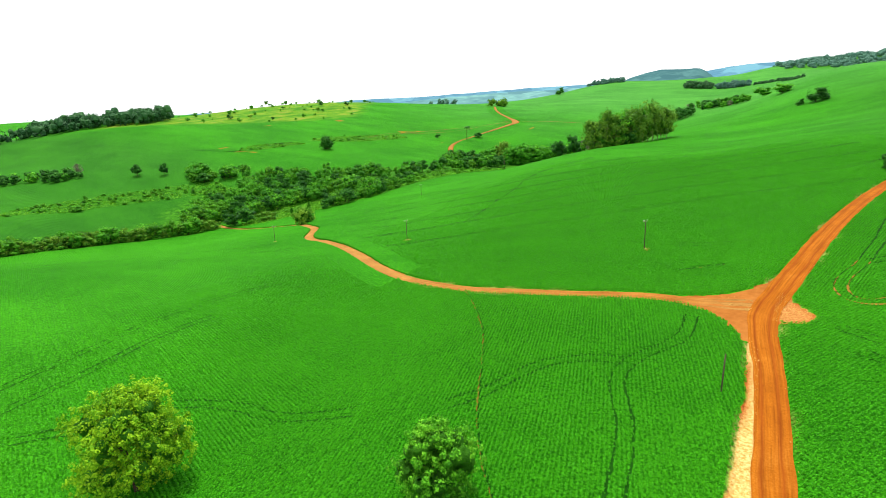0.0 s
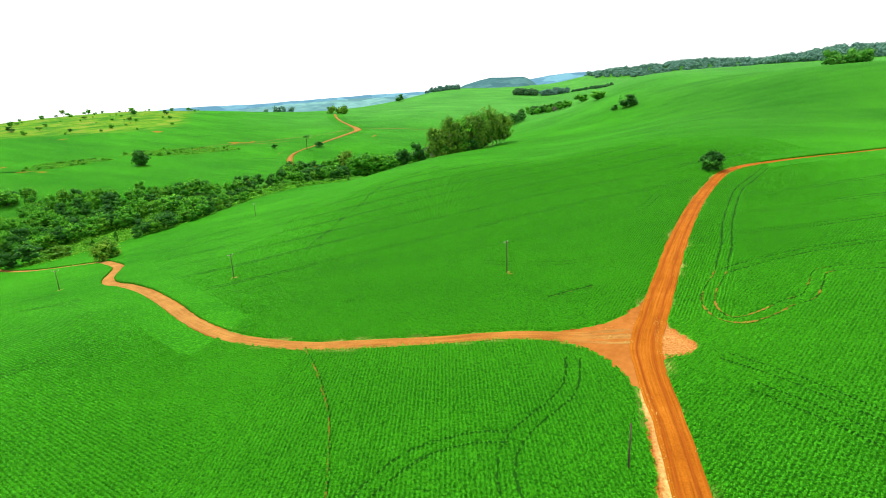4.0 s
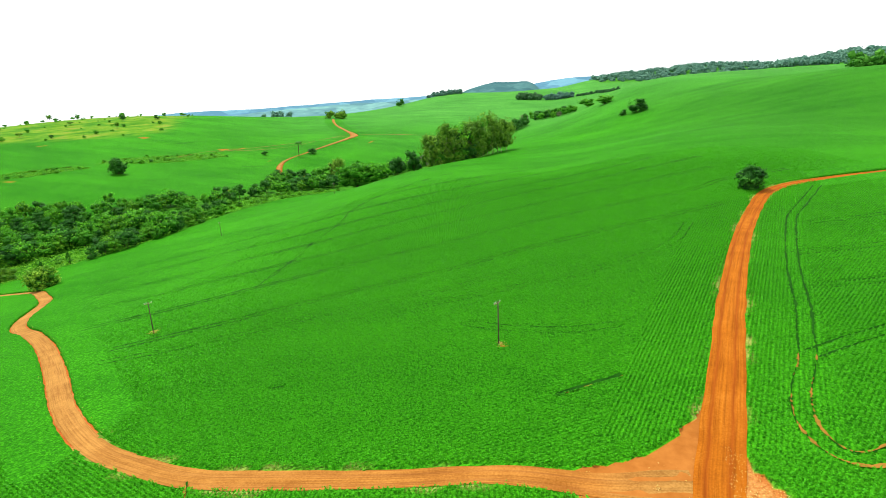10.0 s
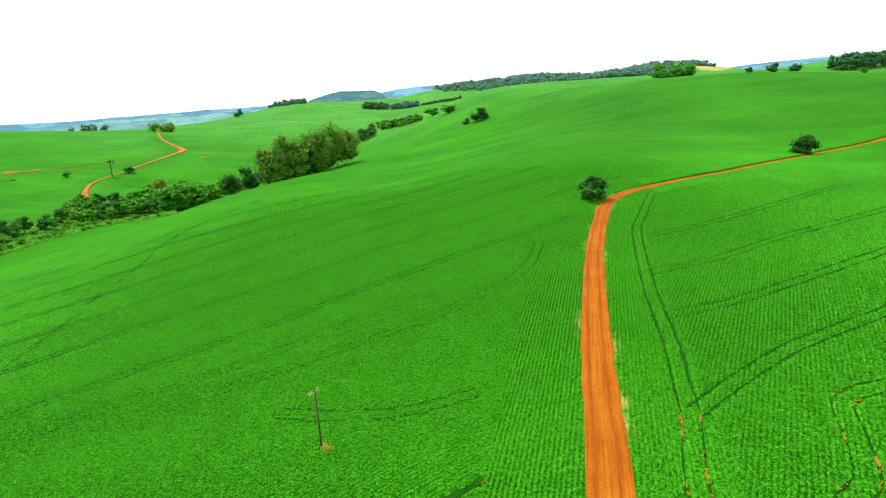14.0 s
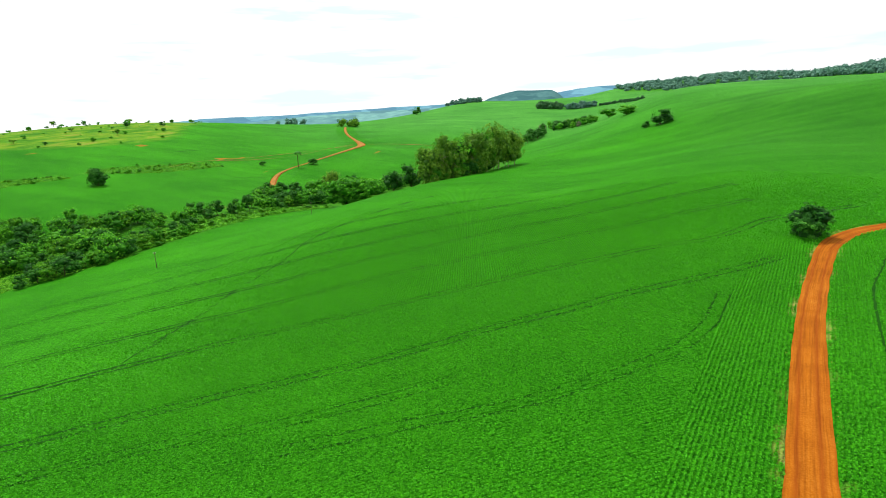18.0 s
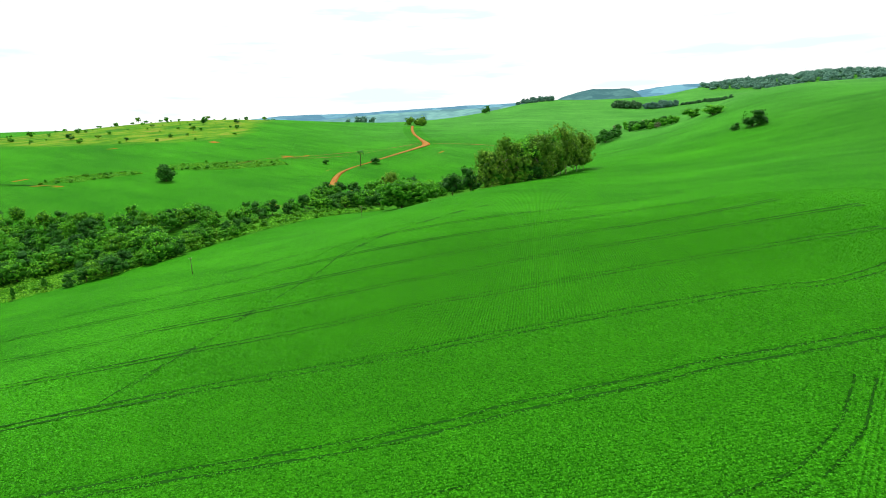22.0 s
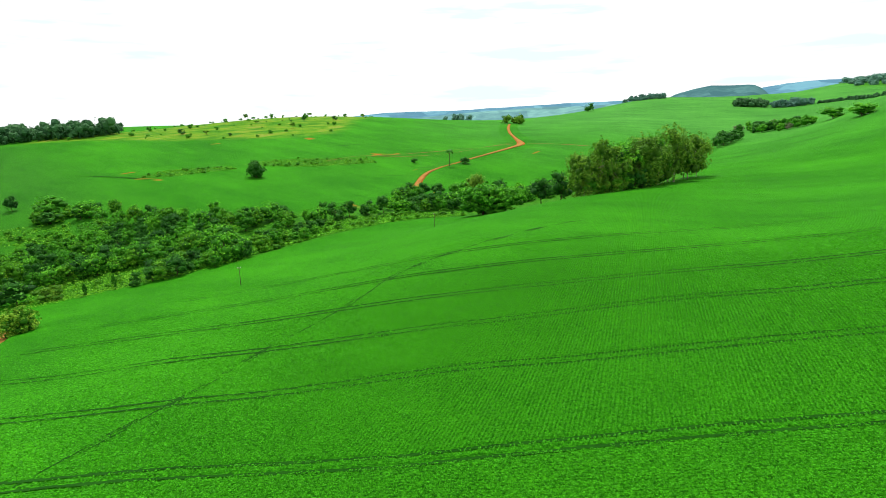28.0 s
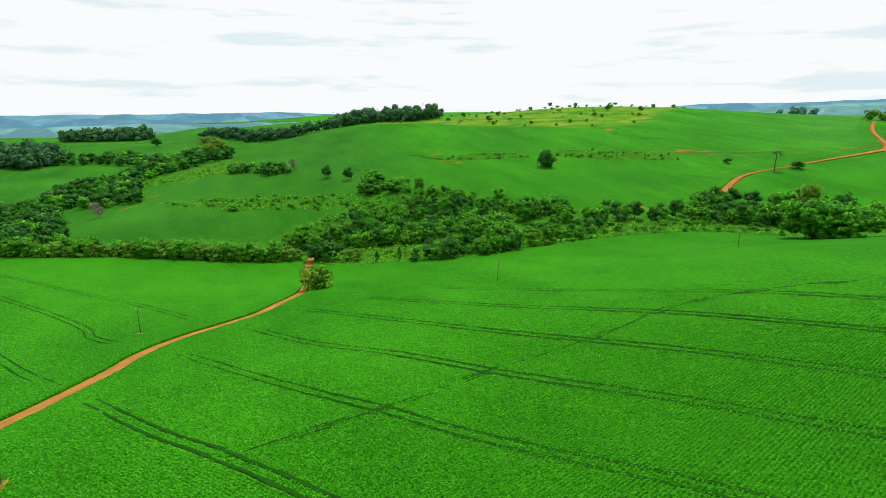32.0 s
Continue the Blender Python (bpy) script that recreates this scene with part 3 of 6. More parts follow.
def leaf_material(name, dark, mid, light, through_light=0.35, patchy=1.0, spread=0.42, relief=0.0):
    """Leaves that differ one from the other."""
    m, n, l, b = material(name)
    geo = n.new("ShaderNodeNewGeometry")
    big = noise_node(n, l, 0.25, 3, geo.outputs["Position"])
    info = n.new("ShaderNodeObjectInfo")
    add = n.new("ShaderNodeMath")
    add.operation = "MULTIPLY_ADD"
    add.inputs[1].default_value = spread
    clumps = n.new("ShaderNodeMath")
    clumps.operation = "MULTIPLY_ADD"
    clumps.inputs[1].default_value, clumps.inputs[2].default_value = patchy, 0.5 * (1 - patchy)
    l.new(big.outputs["Fac"], clumps.inputs[0])
    l.new(geo.outputs["Random Per Island"], add.inputs[0])
    l.new(clumps.outputs[0], add.inputs[2])
    sub = n.new("ShaderNodeMath")
    sub.operation = "MULTIPLY_ADD"
    sub.inputs[1].default_value = 0.30
    l.new(info.outputs["Random"], sub.inputs[0])
    l.new(add.outputs[0], sub.inputs[2])
    r = ramp_node(n, l, sub.outputs[0], (0.45, dark), (0.8, mid), (1.2, light))
    sub2 = n.new("ShaderNodeMath")
    sub2.operation = "MULTIPLY"
    sub2.inputs[1].default_value = 0.72
    l.new(sub.outputs[0], sub2.inputs[0])
    l.new(sub2.outputs[0], r.inputs["Fac"])
    for e, p in zip(r.color_ramp.elements, (0.36, 0.58, 0.86)):
        e.position = p
    l.new(r.outputs["Color"], b.inputs["Base Color"])
    b.inputs["Roughness"].default_value = 0.6
    b.inputs["Specular IOR Level"].default_value = 0.08
    if relief:
        spray = noise_node(n, l, 2.2, 4, geo.outputs["Position"], 0.75)
        bump_node(n, l, spray.outputs["Fac"], 0.9, relief, b)
    tr = n.new("ShaderNodeBsdfTranslucent")
    l.new(r.outputs["Color"], tr.inputs["Color"])
    mx = n.new("ShaderNodeMixShader")
    mx.inputs["Fac"].default_value = through_light
    l.new(b.outputs[0], mx.inputs[1])
    l.new(tr.outputs[0], mx.inputs[2])
    l.new(mx.outputs[0], n["Material Output"].inputs["Surface"])
    return m


M_GROUND = ground_material()
M_ROAD = road_material()
M_TRODDEN = simple_mat("trodden_earth", (0.23, 0.072, 0.009), (0.37, 0.138, 0.026), 0.9, 0.95, bump=0.4, dist=0.05)
M_CROP = leaf_material("soybean_leaf", LEAF_DARK, LEAF_MID, LEAF_LIGHT, 0.18, 0.2, 0.28)
# dark green puts the shade of the crop's grooves into the colour
M_TRACK = simple_mat("shaded_groove_crop", (0.004, 0.042, 0.001), (0.010, 0.078, 0.002), 1.5, 0.9)
M_BARE = simple_mat("bare_wheel_rut", (0.11, 0.090, 0.010), (0.36, 0.150, 0.024), 2.6, 0.9)
M_BROWN = simple_mat("brown_soil", (0.11, 0.075, 0.018), (0.27, 0.145, 0.04), 0.3, 0.9)
M_STRAW = leaf_material("dry_straw", (0.36, 0.19, 0.03), (0.56, 0.37, 0.08), (0.74, 0.56, 0.20), 0.15)
M_WOOD = simple_mat("grey_pole_wood", (0.05, 0.04, 0.03), (0.16, 0.12, 0.085), 6, 0.8, stretch=(1, 1, 0.08))
M_WOOD2 = simple_mat("brown_pole_wood", (0.10, 0.055, 0.03), (0.24, 0.13, 0.07), 6, 0.8, stretch=(1, 1, 0.08))
M_ARM = simple_mat("bleached_crossarm_wood", (0.2, 0.14, 0.08), (0.4, 0.3, 0.18), 6, 0.7, stretch=(0.1, 1, 1))
M_CERAMIC = simple_mat("white_ceramic", (0.6, 0.6, 0.58), (0.8, 0.8, 0.78), 4, 0.25, bump=0.05)
M_BOX = simple_mat("pale_painted_steel", (0.5, 0.5, 0.46), (0.72, 0.71, 0.66), 5, 0.5, bump=0.05)
M_STEEL = simple_mat("galvanised_steel", (0.25, 0.25, 0.25), (0.42, 0.42, 0.42), 8, 0.45, 0.8, 0.1)
M_BARK = simple_mat("dark_bark", (0.045, 0.03, 0.018), (0.13, 0.09, 0.06), 3, 0.9, bump=0.6, dist=0.05, stretch=(1, 1, 0.25))
M_PALE_BARK = simple_mat("pale_bark", (0.22, 0.17, 0.12), (0.48, 0.42, 0.34), 2, 0.8, bump=0.3, dist=0.04, stretch=(1, 1, 0.25))
M_LEAF = {
    "lime": leaf_material("lime_leaf", (0.024, 0.12, 0.003), (0.12, 0.34, 0.007), (0.36, 0.60, 0.016), 0.20),
    "bright": leaf_material("bright_leaf", (0.024, 0.14, 0.004), (0.085, 0.32, 0.010), (0.20, 0.50, 0.024), 0.22),
    # darker leaf copy: the shade inside a crown put into the colour
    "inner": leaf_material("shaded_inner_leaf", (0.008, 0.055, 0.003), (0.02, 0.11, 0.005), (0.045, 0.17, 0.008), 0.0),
    "fresh": leaf_material("fresh_leaf", (0.036, 0.19, 0.008), (0.12, 0.44, 0.016), (0.30, 0.68, 0.045), 0.25),
    "mottled": leaf_material("mottled_leaf", (0.016, 0.09, 0.004), (0.07, 0.25, 0.010), (0.36, 0.58, 0.05), 0.15),
    "green": leaf_material("green_leaf", (0.023, 0.159, 0.006), (0.071, 0.345, 0.013), (0.201, 0.589, 0.029), 0.15),
    "dark": leaf_material("dark_leaf", (0.011, 0.083, 0.009), (0.033, 0.172, 0.015), (0.090, 0.314, 0.030), 0.12),
    "olive": leaf_material("olive_leaf", (0.038, 0.13, 0.008), (0.108, 0.275, 0.018), (0.23, 0.42, 0.036), 0.18),
    "plume": leaf_material("feathery_leaf", (0.052, 0.172, 0.009), (0.127, 0.310, 0.018), (0.299, 0.506, 0.057), 0.25),
    # filling masses, darker than the leaves around them
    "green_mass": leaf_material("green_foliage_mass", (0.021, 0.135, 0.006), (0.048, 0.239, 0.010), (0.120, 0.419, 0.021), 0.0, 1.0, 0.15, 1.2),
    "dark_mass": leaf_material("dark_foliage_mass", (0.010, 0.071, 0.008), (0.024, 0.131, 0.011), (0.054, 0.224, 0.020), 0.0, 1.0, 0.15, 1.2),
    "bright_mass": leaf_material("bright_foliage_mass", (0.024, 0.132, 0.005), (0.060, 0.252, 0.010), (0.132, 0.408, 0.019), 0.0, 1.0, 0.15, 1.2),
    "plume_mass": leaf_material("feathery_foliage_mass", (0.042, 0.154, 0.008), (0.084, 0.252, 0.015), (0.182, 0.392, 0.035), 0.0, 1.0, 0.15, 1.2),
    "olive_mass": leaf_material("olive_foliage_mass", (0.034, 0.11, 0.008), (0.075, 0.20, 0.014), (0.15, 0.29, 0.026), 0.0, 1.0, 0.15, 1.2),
    # dark leaves of far woods, with some distance haze mixed into the colour
    "dark_haze": leaf_material("hazed_dark_leaf", (0.018, 0.075, 0.026), (0.036, 0.125, 0.040), (0.070, 0.19, 0.060), 0.1),
    "brown": leaf_material("brownish_leaf", (0.10, 0.10, 0.06), (0.20, 0.19, 0.13), (0.30, 0.28, 0.21), 0.3),
    "yellow": leaf_material("yellow_blossom", (0.4, 0.25, 0.01), (0.62, 0.42, 0.015), (0.8, 0.6, 0.03), 0.2),
    # leaf colours with the blue haze of distance painted in
    "haze": leaf_material("hazed_distant_leaf", (0.055, 0.15, 0.115), (0.085, 0.21, 0.155), (0.125, 0.275, 0.185), 0.2),
    "blue": leaf_material("hazed_ridge_leaf", (0.13, 0.28, 0.36), (0.17, 0.34, 0.43), (0.22, 0.40, 0.48), 0.2),
}


# ---- meshes ----
def mesh_from(name, verts, faces, mat, smooth=False, attrs=()):
    """A mesh from arrays of places and of faces with equal corner counts."""
    verts, faces = np.asarray(verts, np.float32), np.asarray(faces, np.int32)
    k = faces.shape[1]
    me = bpy.data.meshes.new(name)
    me.vertices.add(len(verts))
    me.vertices.foreach_set("co", verts.ravel())
    me.loops.add(faces.size)
    me.loops.foreach_set("vertex_index", faces.ravel())
    me.polygons.add(len(faces))
    me.polygons.foreach_set("loop_start", np.arange(0, faces.size, k, dtype=np.int32))
    me.polygons.foreach_set("use_smooth", np.full(len(faces), smooth))
    me.materials.append(mat)
    for an, values in attrs:
        a = me.attributes.new(an, "FLOAT", "POINT")
        a.data.foreach_set("value", np.asarray(values, np.float32).ravel())
    me.update(calc_edges=True)
    return me


def child(name, me, parent, label=""):
    ob = new(name, me)
    ob.parent = parent
    return tagged(ob, label) if label else ob


def grid_faces(rows, cols):
    i = np.arange(rows * cols).reshape(rows, cols)
    return np.stack([i[:-1, :-1], i[:-1, 1:], i[1:, 1:], i[1:, :-1]], -1).reshape(-1, 4)


def graded(lo, fine_lo, fine_hi, hi, step, grow, cap, cap_lo, cap_hi):
    """Stations: even between fine_lo and fine_hi, then ever wider; no wider than cap between cap_lo and cap_hi."""
    mid = list(np.arange(fine_lo, fine_hi + step / 2, step))
    up, s = [mid[-1]], step
    while up[-1] < hi:
        s *= grow
        up.append(up[-1] + (min(s, cap) if up[-1] < cap_hi else s))
        if up[-1] < cap_hi:
            s = min(s, cap)
    down, s = [mid[0]], step
    while down[-1] > lo:
        s *= grow
        down.append(down[-1] - (min(s, cap) if down[-1] > cap_lo else s))
        if down[-1] > cap_lo:
            s = min(s, cap)
    return np.array(down[:0:-1] + mid + up[1:])


def tube(points, radii, sides=7, caps=True):
    """A round limb along points: places and quads."""
    p = np.array(points, float)
    n = len(p)
    way = np.gradient(p, axis=0)
    way /= np.linalg.norm(way, axis=1)[:, None] + 1e-9
    ref = np.where(np.abs(way[:, 2:3]) > 0.9, np.array([[1.0, 0, 0]]), np.array([[0, 0, 1.0]]))
    u = np.cross(way, ref)
    u /= np.linalg.norm(u, axis=1)[:, None] + 1e-9
    v = np.cross(way, u)
    a = np.linspace(0, 2 * np.pi, sides, endpoint=False)
    r = np.array(radii, float)[:, None, None]
    ring = p[:, None] + r * (np.cos(a)[None, :, None] * u[:, None] + np.sin(a)[None, :, None] * v[:, None])
    verts = ring.reshape(-1, 3)
    i = np.arange(n * sides).reshape(n, sides)
    j = np.roll(i, -1, 1)
    faces = np.stack([i[:-1], j[:-1], j[1:], i[1:]], -1).reshape(-1, 4)
    if caps:
        verts = np.vstack([verts, p[:1], p[-1:]])
        c0, c1 = n * sides, n * sides + 1
        first = np.stack([j[0], i[0], np.full(sides, c0), np.full(sides, c0)], -1)
        last = np.stack([i[-1], j[-1], np.full(sides, c1), np.full(sides, c1)], -1)
        cap = np.vstack([first, last])
        # the caps are thin quads: split the doubled corner
        verts = np.vstack([verts, p[:1] , p[-1:]])
        cap[:sides, 3], cap[sides:, 3] = n * sides + 2, n * sides + 3
        faces = np.vstack([faces, cap])
    return verts, faces


def joined(pieces):
    vs, fs, k = [], [], 0
    for v, f in pieces:
        vs.append(v)
        fs.append(np.asarray(f) + k)
        k += len(v)
    return np.vstack(vs), np.vstack(fs)


def block(cx, cy, cz, sx, sy, sz, bevel=0.12):
    """A box with chamfered long edges: an octagonal bar along its longest side."""
    dims = [sx, sy, sz]
    ax = int(np.argmax(dims))
    o = [k for k in range(3) if k != ax]
    a, b = dims[o[0]] / 2, dims[o[1]] / 2
    c = bevel * min(a, b) * 2
    ring = np.array([(a - c, b), (a, b - c), (a, -b + c), (a - c, -b), (-a + c, -b), (-a, -b + c), (-a, b - c), (-a + c, b)])
    verts = np.zeros((18, 3))
    for e, s in enumerate((-1, 1)):
        verts[e * 8:e * 8 + 8, o[0]], verts[e * 8:e * 8 + 8, o[1]] = ring[:, 0], ring[:, 1]
        verts[e * 8:e * 8 + 8, ax] = s * dims[ax] / 2
        verts[16 + e, ax] = s * dims[ax] / 2
    faces = [(k, (k + 1) % 8, 8 + (k + 1) % 8, 8 + k) for k in range(8)]
    faces += [((k + 2) % 8, (k + 1) % 8, k, 16) for k in range(0, 8, 2)] + [(8 + k, 8 + (k + 1) % 8, 8 + (k + 2) % 8, 17) for k in range(0, 8, 2)]
    return verts + (cx, cy, cz), np.array(faces)


def plant_share(x, y):
    """How densely single plants stand: all of them along the middle of the place, fewer farther out."""
    d = np.hypot(np.clip(np.abs(x + 6) - 24, 0, None), np.clip(y - 232, 0, None) + np.clip(52 - y, 0, None))
    return np.clip(1.3 - (d + 9 * wobble(x, y, 14, 4)) / 62, 0, 1)


def crop_floor(x, y):
    """Height of the ground's sheet over the bare soil: low between standing plants, the crop's top where the sheet itself is the crop."""
    return CROP_UP * (1 - 0.62 * np.clip(plant_share(x, y) * 1.35 - 0.25, 0, 1))


# ---- the ground: one sheet to the horizon ----
def build_ground():
    xs = graded(-4700, -66, 66, 4700, 1.0, 1.09, 8.0, -720, 330)
    ys = graded(-900, 11, 262, 4900, 1.0, 1.09, 8.0, 0, 950)
    x, y = np.meshgrid(xs, ys)
    xf, yf = x.ravel(), y.ravel()
    crop = crop_cover(xf, yf, False, 0.8)
    standing = crop_cover(xf, yf)
    valley = edge_fade(xf, yf, VALLEY, 3.0)
    pasture = np.clip(edge_fade(xf, yf, PASTURE, 13.9) * 1.0 + 0.25 * wobble(xf, yf, 9, 2), 0, 1) * (edge_fade(xf, yf, PASTURE, 3.0) > 0)
    scrub = valley
    for w in (*WEEDS, *RIDGES):
        scrub = np.maximum(scrub, edge_fade(xf, yf, w, 4.0) * 0.9)
    straw = np.clip(edge_fade(xf, yf, VERGE, 0.3) + 0.28 * edge_fade(xf, yf, BULGE, 0.8), 0, 1)
    for line in (MAIN_ROAD, SIDE_ROAD):
        d = line_distance(xf, yf, line)
        straw = np.maximum(straw, np.where((d > -0.2) & (d < 0.5), np.clip(0.02 + 0.7 * wobble(xf, yf, 3.1, 9), 0, 0.45), 0))
    for bx, by, rx, ry in ((252, 614, 22, 12), (548, 1215, 34, 42)):      # pale banks on the ridge
        straw = np.maximum(straw, np.clip(1.4 - np.hypot((xf - bx) / rx, (yf - by) / ry) + 0.5 * wobble(xf, yf, 6, 2), 0, 0.8))
    for bx, by, r in BARE:
        crop = np.minimum(crop, np.clip((np.hypot(xf - bx, (yf - by) * 0.6) - 0.6 * r + 2 * wobble(xf, yf, 4, 3)) / 6, 0.26, 1))
    z = land(xf, yf)
    tall = standing * np.clip(1 - valley - pasture, 0, 1)
    for line in TRACKS:
        for side in (-0.95, 0.95):
            d = line_distance(xf, yf, offset_line(line, side))
            tall = np.minimum(tall, np.clip((d - 0.1) / 0.5, 0.75, 1))
    near = np.clip((70 - np.abs(xf)) / 35, 0, 1) * np.clip((265 - yf) / 40, 0, 1) * (yf > 9)
    z = z + crop_floor(xf, yf) * tall + 0.05 * near * wobble(xf, yf, 0.35, 1) * tall + np.clip(valley, 0, 1) * 0.25 * wobble(xf, yf, 3.5, 6)
    # crop colour is darker in the lower valley
    field = np.clip((-285 - xf) / 20, 0, 1) * np.clip((330 + 0.12 * (-285 - xf) - yf) / 60, 0, 1) * 0.8
    stream = np.interp(yf, (200, 300, 400, 500, 620, 760, 830), (-300, -262, -245, -215, -165, -115, -108))
    field = np.maximum(field, 0.08 * np.clip((stream - xf) / 20, 0, 1) * np.clip((900 - yf) / 200, 0, 1))
    # right-hand slope: colour darkened to offset the sun falling on it
    field = np.maximum(field, 0.55 * np.clip((xf - 20) / 60, 0, 1) * np.clip((yf - 0.1 * xf - 255) / 90, 0, 1) * np.clip((760 - yf) / 150, 0, 1))
    # share of the haze-tinted crop colour, growing with distance
    hazed = 0.75 * np.clip((yf + 0.25 * xf - 560 + 40 * wobble(xf, yf, 60, 3)) / 420, 0, 1) * np.clip((xf + 620) / 200, 0, 1)
    rows = [("rows_" + zone, where.astype(float)) for zone, where in field_zones(xf, yf).items()]
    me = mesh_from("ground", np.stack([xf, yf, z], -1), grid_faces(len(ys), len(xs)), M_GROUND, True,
                   (("crop", crop), ("pasture", pasture), ("scrub", scrub), ("straw", straw), ("field", field), ("hazed", hazed), *rows))
    return tagged(new("ground", me), "rolling farmland under green soybean crop on red soil", "ground", kind="structure")


def offset_line(line, side):
    p = np.asarray(line, float)[:, :2]
    way = np.gradient(p, axis=0)
    way /= np.linalg.norm(way, axis=1)[:, None] + 1e-9
    return p + side * np.stack([way[:, 1], -way[:, 0]], -1)


def ribbon(line, widths, lift, across=9, ruts=0.0, ragged=0.0, seed=0):
    """A strip over the land along a line."""
    p = np.asarray(line, float)[:, :2]
    way = np.gradient(p, axis=0)
    way /= np.linalg.norm(way, axis=1)[:, None] + 1e-9
    side = np.stack([way[:, 1], -way[:, 0]], -1)
    u = np.linspace(-0.5, 0.5, across)
    w = np.broadcast_to(np.asarray(widths, float), (len(p),))
    q = p[:, None] + side[:, None] * (u[None, :] * w[:, None])[..., None]
    if ragged:
        q = q + np.random.default_rng(seed).normal(0, ragged, q.shape)
    z = land(q[..., 0], q[..., 1]) + lift
    if ruts:
        z = z - ruts * (np.exp(-((np.abs(u) - 0.23) / 0.07) ** 2))[None, :] + 0.02 * wobble(q[..., 0], q[..., 1], 0.6)
    verts = np.concatenate([q, z[..., None]], -1).reshape(-1, 3)
    return verts, grid_faces(len(p), across)[:, ::-1], np.broadcast_to((u + 0.5)[None, :], q.shape[:2]).ravel()


def build_roads():
    for name, line, lift, label in (("road_main", MAIN_ROAD, 0.085, "rutted orange-red dirt road between soybean fields"),
                                    ("road_side", SIDE_ROAD, 0.085 - 0.045 * np.clip((SIDE_ROAD[:, :1] + 2) / 6, 0, 1), "narrow winding red dirt road running down to the stream"),
                                    ("road_far", FAR_ROAD, 0.85, "distant red dirt road climbing the far slope")):
        w = line[:, 2] * (0.7 if name == "road_far" else 0.95) + 0.25 * wobble(line[:, 0], line[:, 1], 1.9, 2)
        v, f, a = ribbon(line, w, lift, 13, 0.035)
        along = np.repeat(np.concatenate([[0], np.cumsum(np.hypot(*np.diff(line[:, :2], axis=0).T))]), 13)
        open_end = np.interp(v[:, 0], (-240, -70, -18, 0, 6), (1.0, 0.9, 0.5, 0.5, 1.0)) * (name != "road_main")
        tagged(new(name, mesh_from(name, v, f, M_ROAD, True, (("across", a), ("along", along), ("trodden", open_end)))), label, "road", kind="structure")
    # banks of crop along the outer stretches of the roads
    for line in (MAIN_ROAD, SIDE_ROAD, FAR_ROAD):
        away = (line[:, 0] < -52) | (line[:, 0] > 52) | (line[:, 1] > 248) | (line[:, 1] < 16)
        for part_line in np.split(line, np.where(np.diff(away.astype(int)) != 0)[0] + 1):
            mid = part_line[len(part_line) // 2]
            if len(part_line) < 4 or not outer(mid[0], mid[1]):
                continue
            p = part_line[:, :2]
            way = np.gradient(p, axis=0)
            way /= np.linalg.norm(way, axis=1)[:, None] + 1e-9
            out = np.array([0.15, 0.19, 0.30, 1.1, 3.0, 7.0, 11.5, 14.0])
            rise = np.array([0.02, 0.34, 0.56, 0.60, 0.60, 0.60, 0.59, 0.40])
            for side in (-1, 1):
                normal = side * np.stack([way[:, 1], -way[:, 0]], -1)
                reach = part_line[:, 2:3] / 2 + out[None, :] + 0.18 * wobble(p[:, :1] * 1.0, p[:, 1:] * 1.0, 0.9, side)
                q = p[:, None] + normal[:, None] * reach[..., None]
                low = np.where(outer(q[..., 0], q[..., 1]), 0.0, 0.06) * (out > 0.5)[None, :]
                high = crop_floor(q[..., 0], q[..., 1]) / CROP_UP
                q = np.concatenate([q, (land(q[..., 0], q[..., 1]) + rise[None, :] * high - low + 0.05 * wobble(q[..., 0], q[..., 1], 0.7))[..., None]], -1)
                v = q.reshape(-1, 3)
                one, none = np.ones(len(v)), np.zeros(len(v))
                f = grid_faces(len(p), len(out))
                me = mesh_from("crop_bank", v, f if side < 0 else f[:, ::-1], M_GROUND, True, (("crop", one), ("pasture", none), ("scrub", none), ("straw", none), ("field", one * (0.3 if line is FAR_ROAD else 0))))
                child("crop_bank", me, GROUND)
    # the open wedge where the roads meet
    xs, ys = np.arange(-6, 15, 0.35), np.arange(95, 124, 0.35)
    x, y = np.meshgrid(xs, ys)
    ok = inside(x, y, APRON) | (line_distance(x, y, np.array([*APRON, APRON[0]], float)) < 0.45)
    i = np.arange(x.size).reshape(x.shape)
    use = ok[:-1, :-1] & ok[:-1, 1:] & ok[1:, 1:] & ok[1:, :-1]
    f = np.stack([i[:-1, :-1][use], i[:-1, 1:][use], i[1:, 1:][use], i[1:, :-1][use]], -1)
    z = land(x, y) + 0.025 + 0.012 * wobble(x, y, 0.9)
    keep = np.unique(f)
    where = np.zeros(x.size, int)
    where[keep] = np.arange(len(keep))
    v = np.stack([x.ravel(), y.ravel(), z.ravel()], -1)[keep]
    me = mesh_from("road_junction", v, where[f], M_TRODDEN, True)
    tagged(new("road_junction", me), "open wedge of trodden red earth where the dirt roads meet", "road", kind="structure")


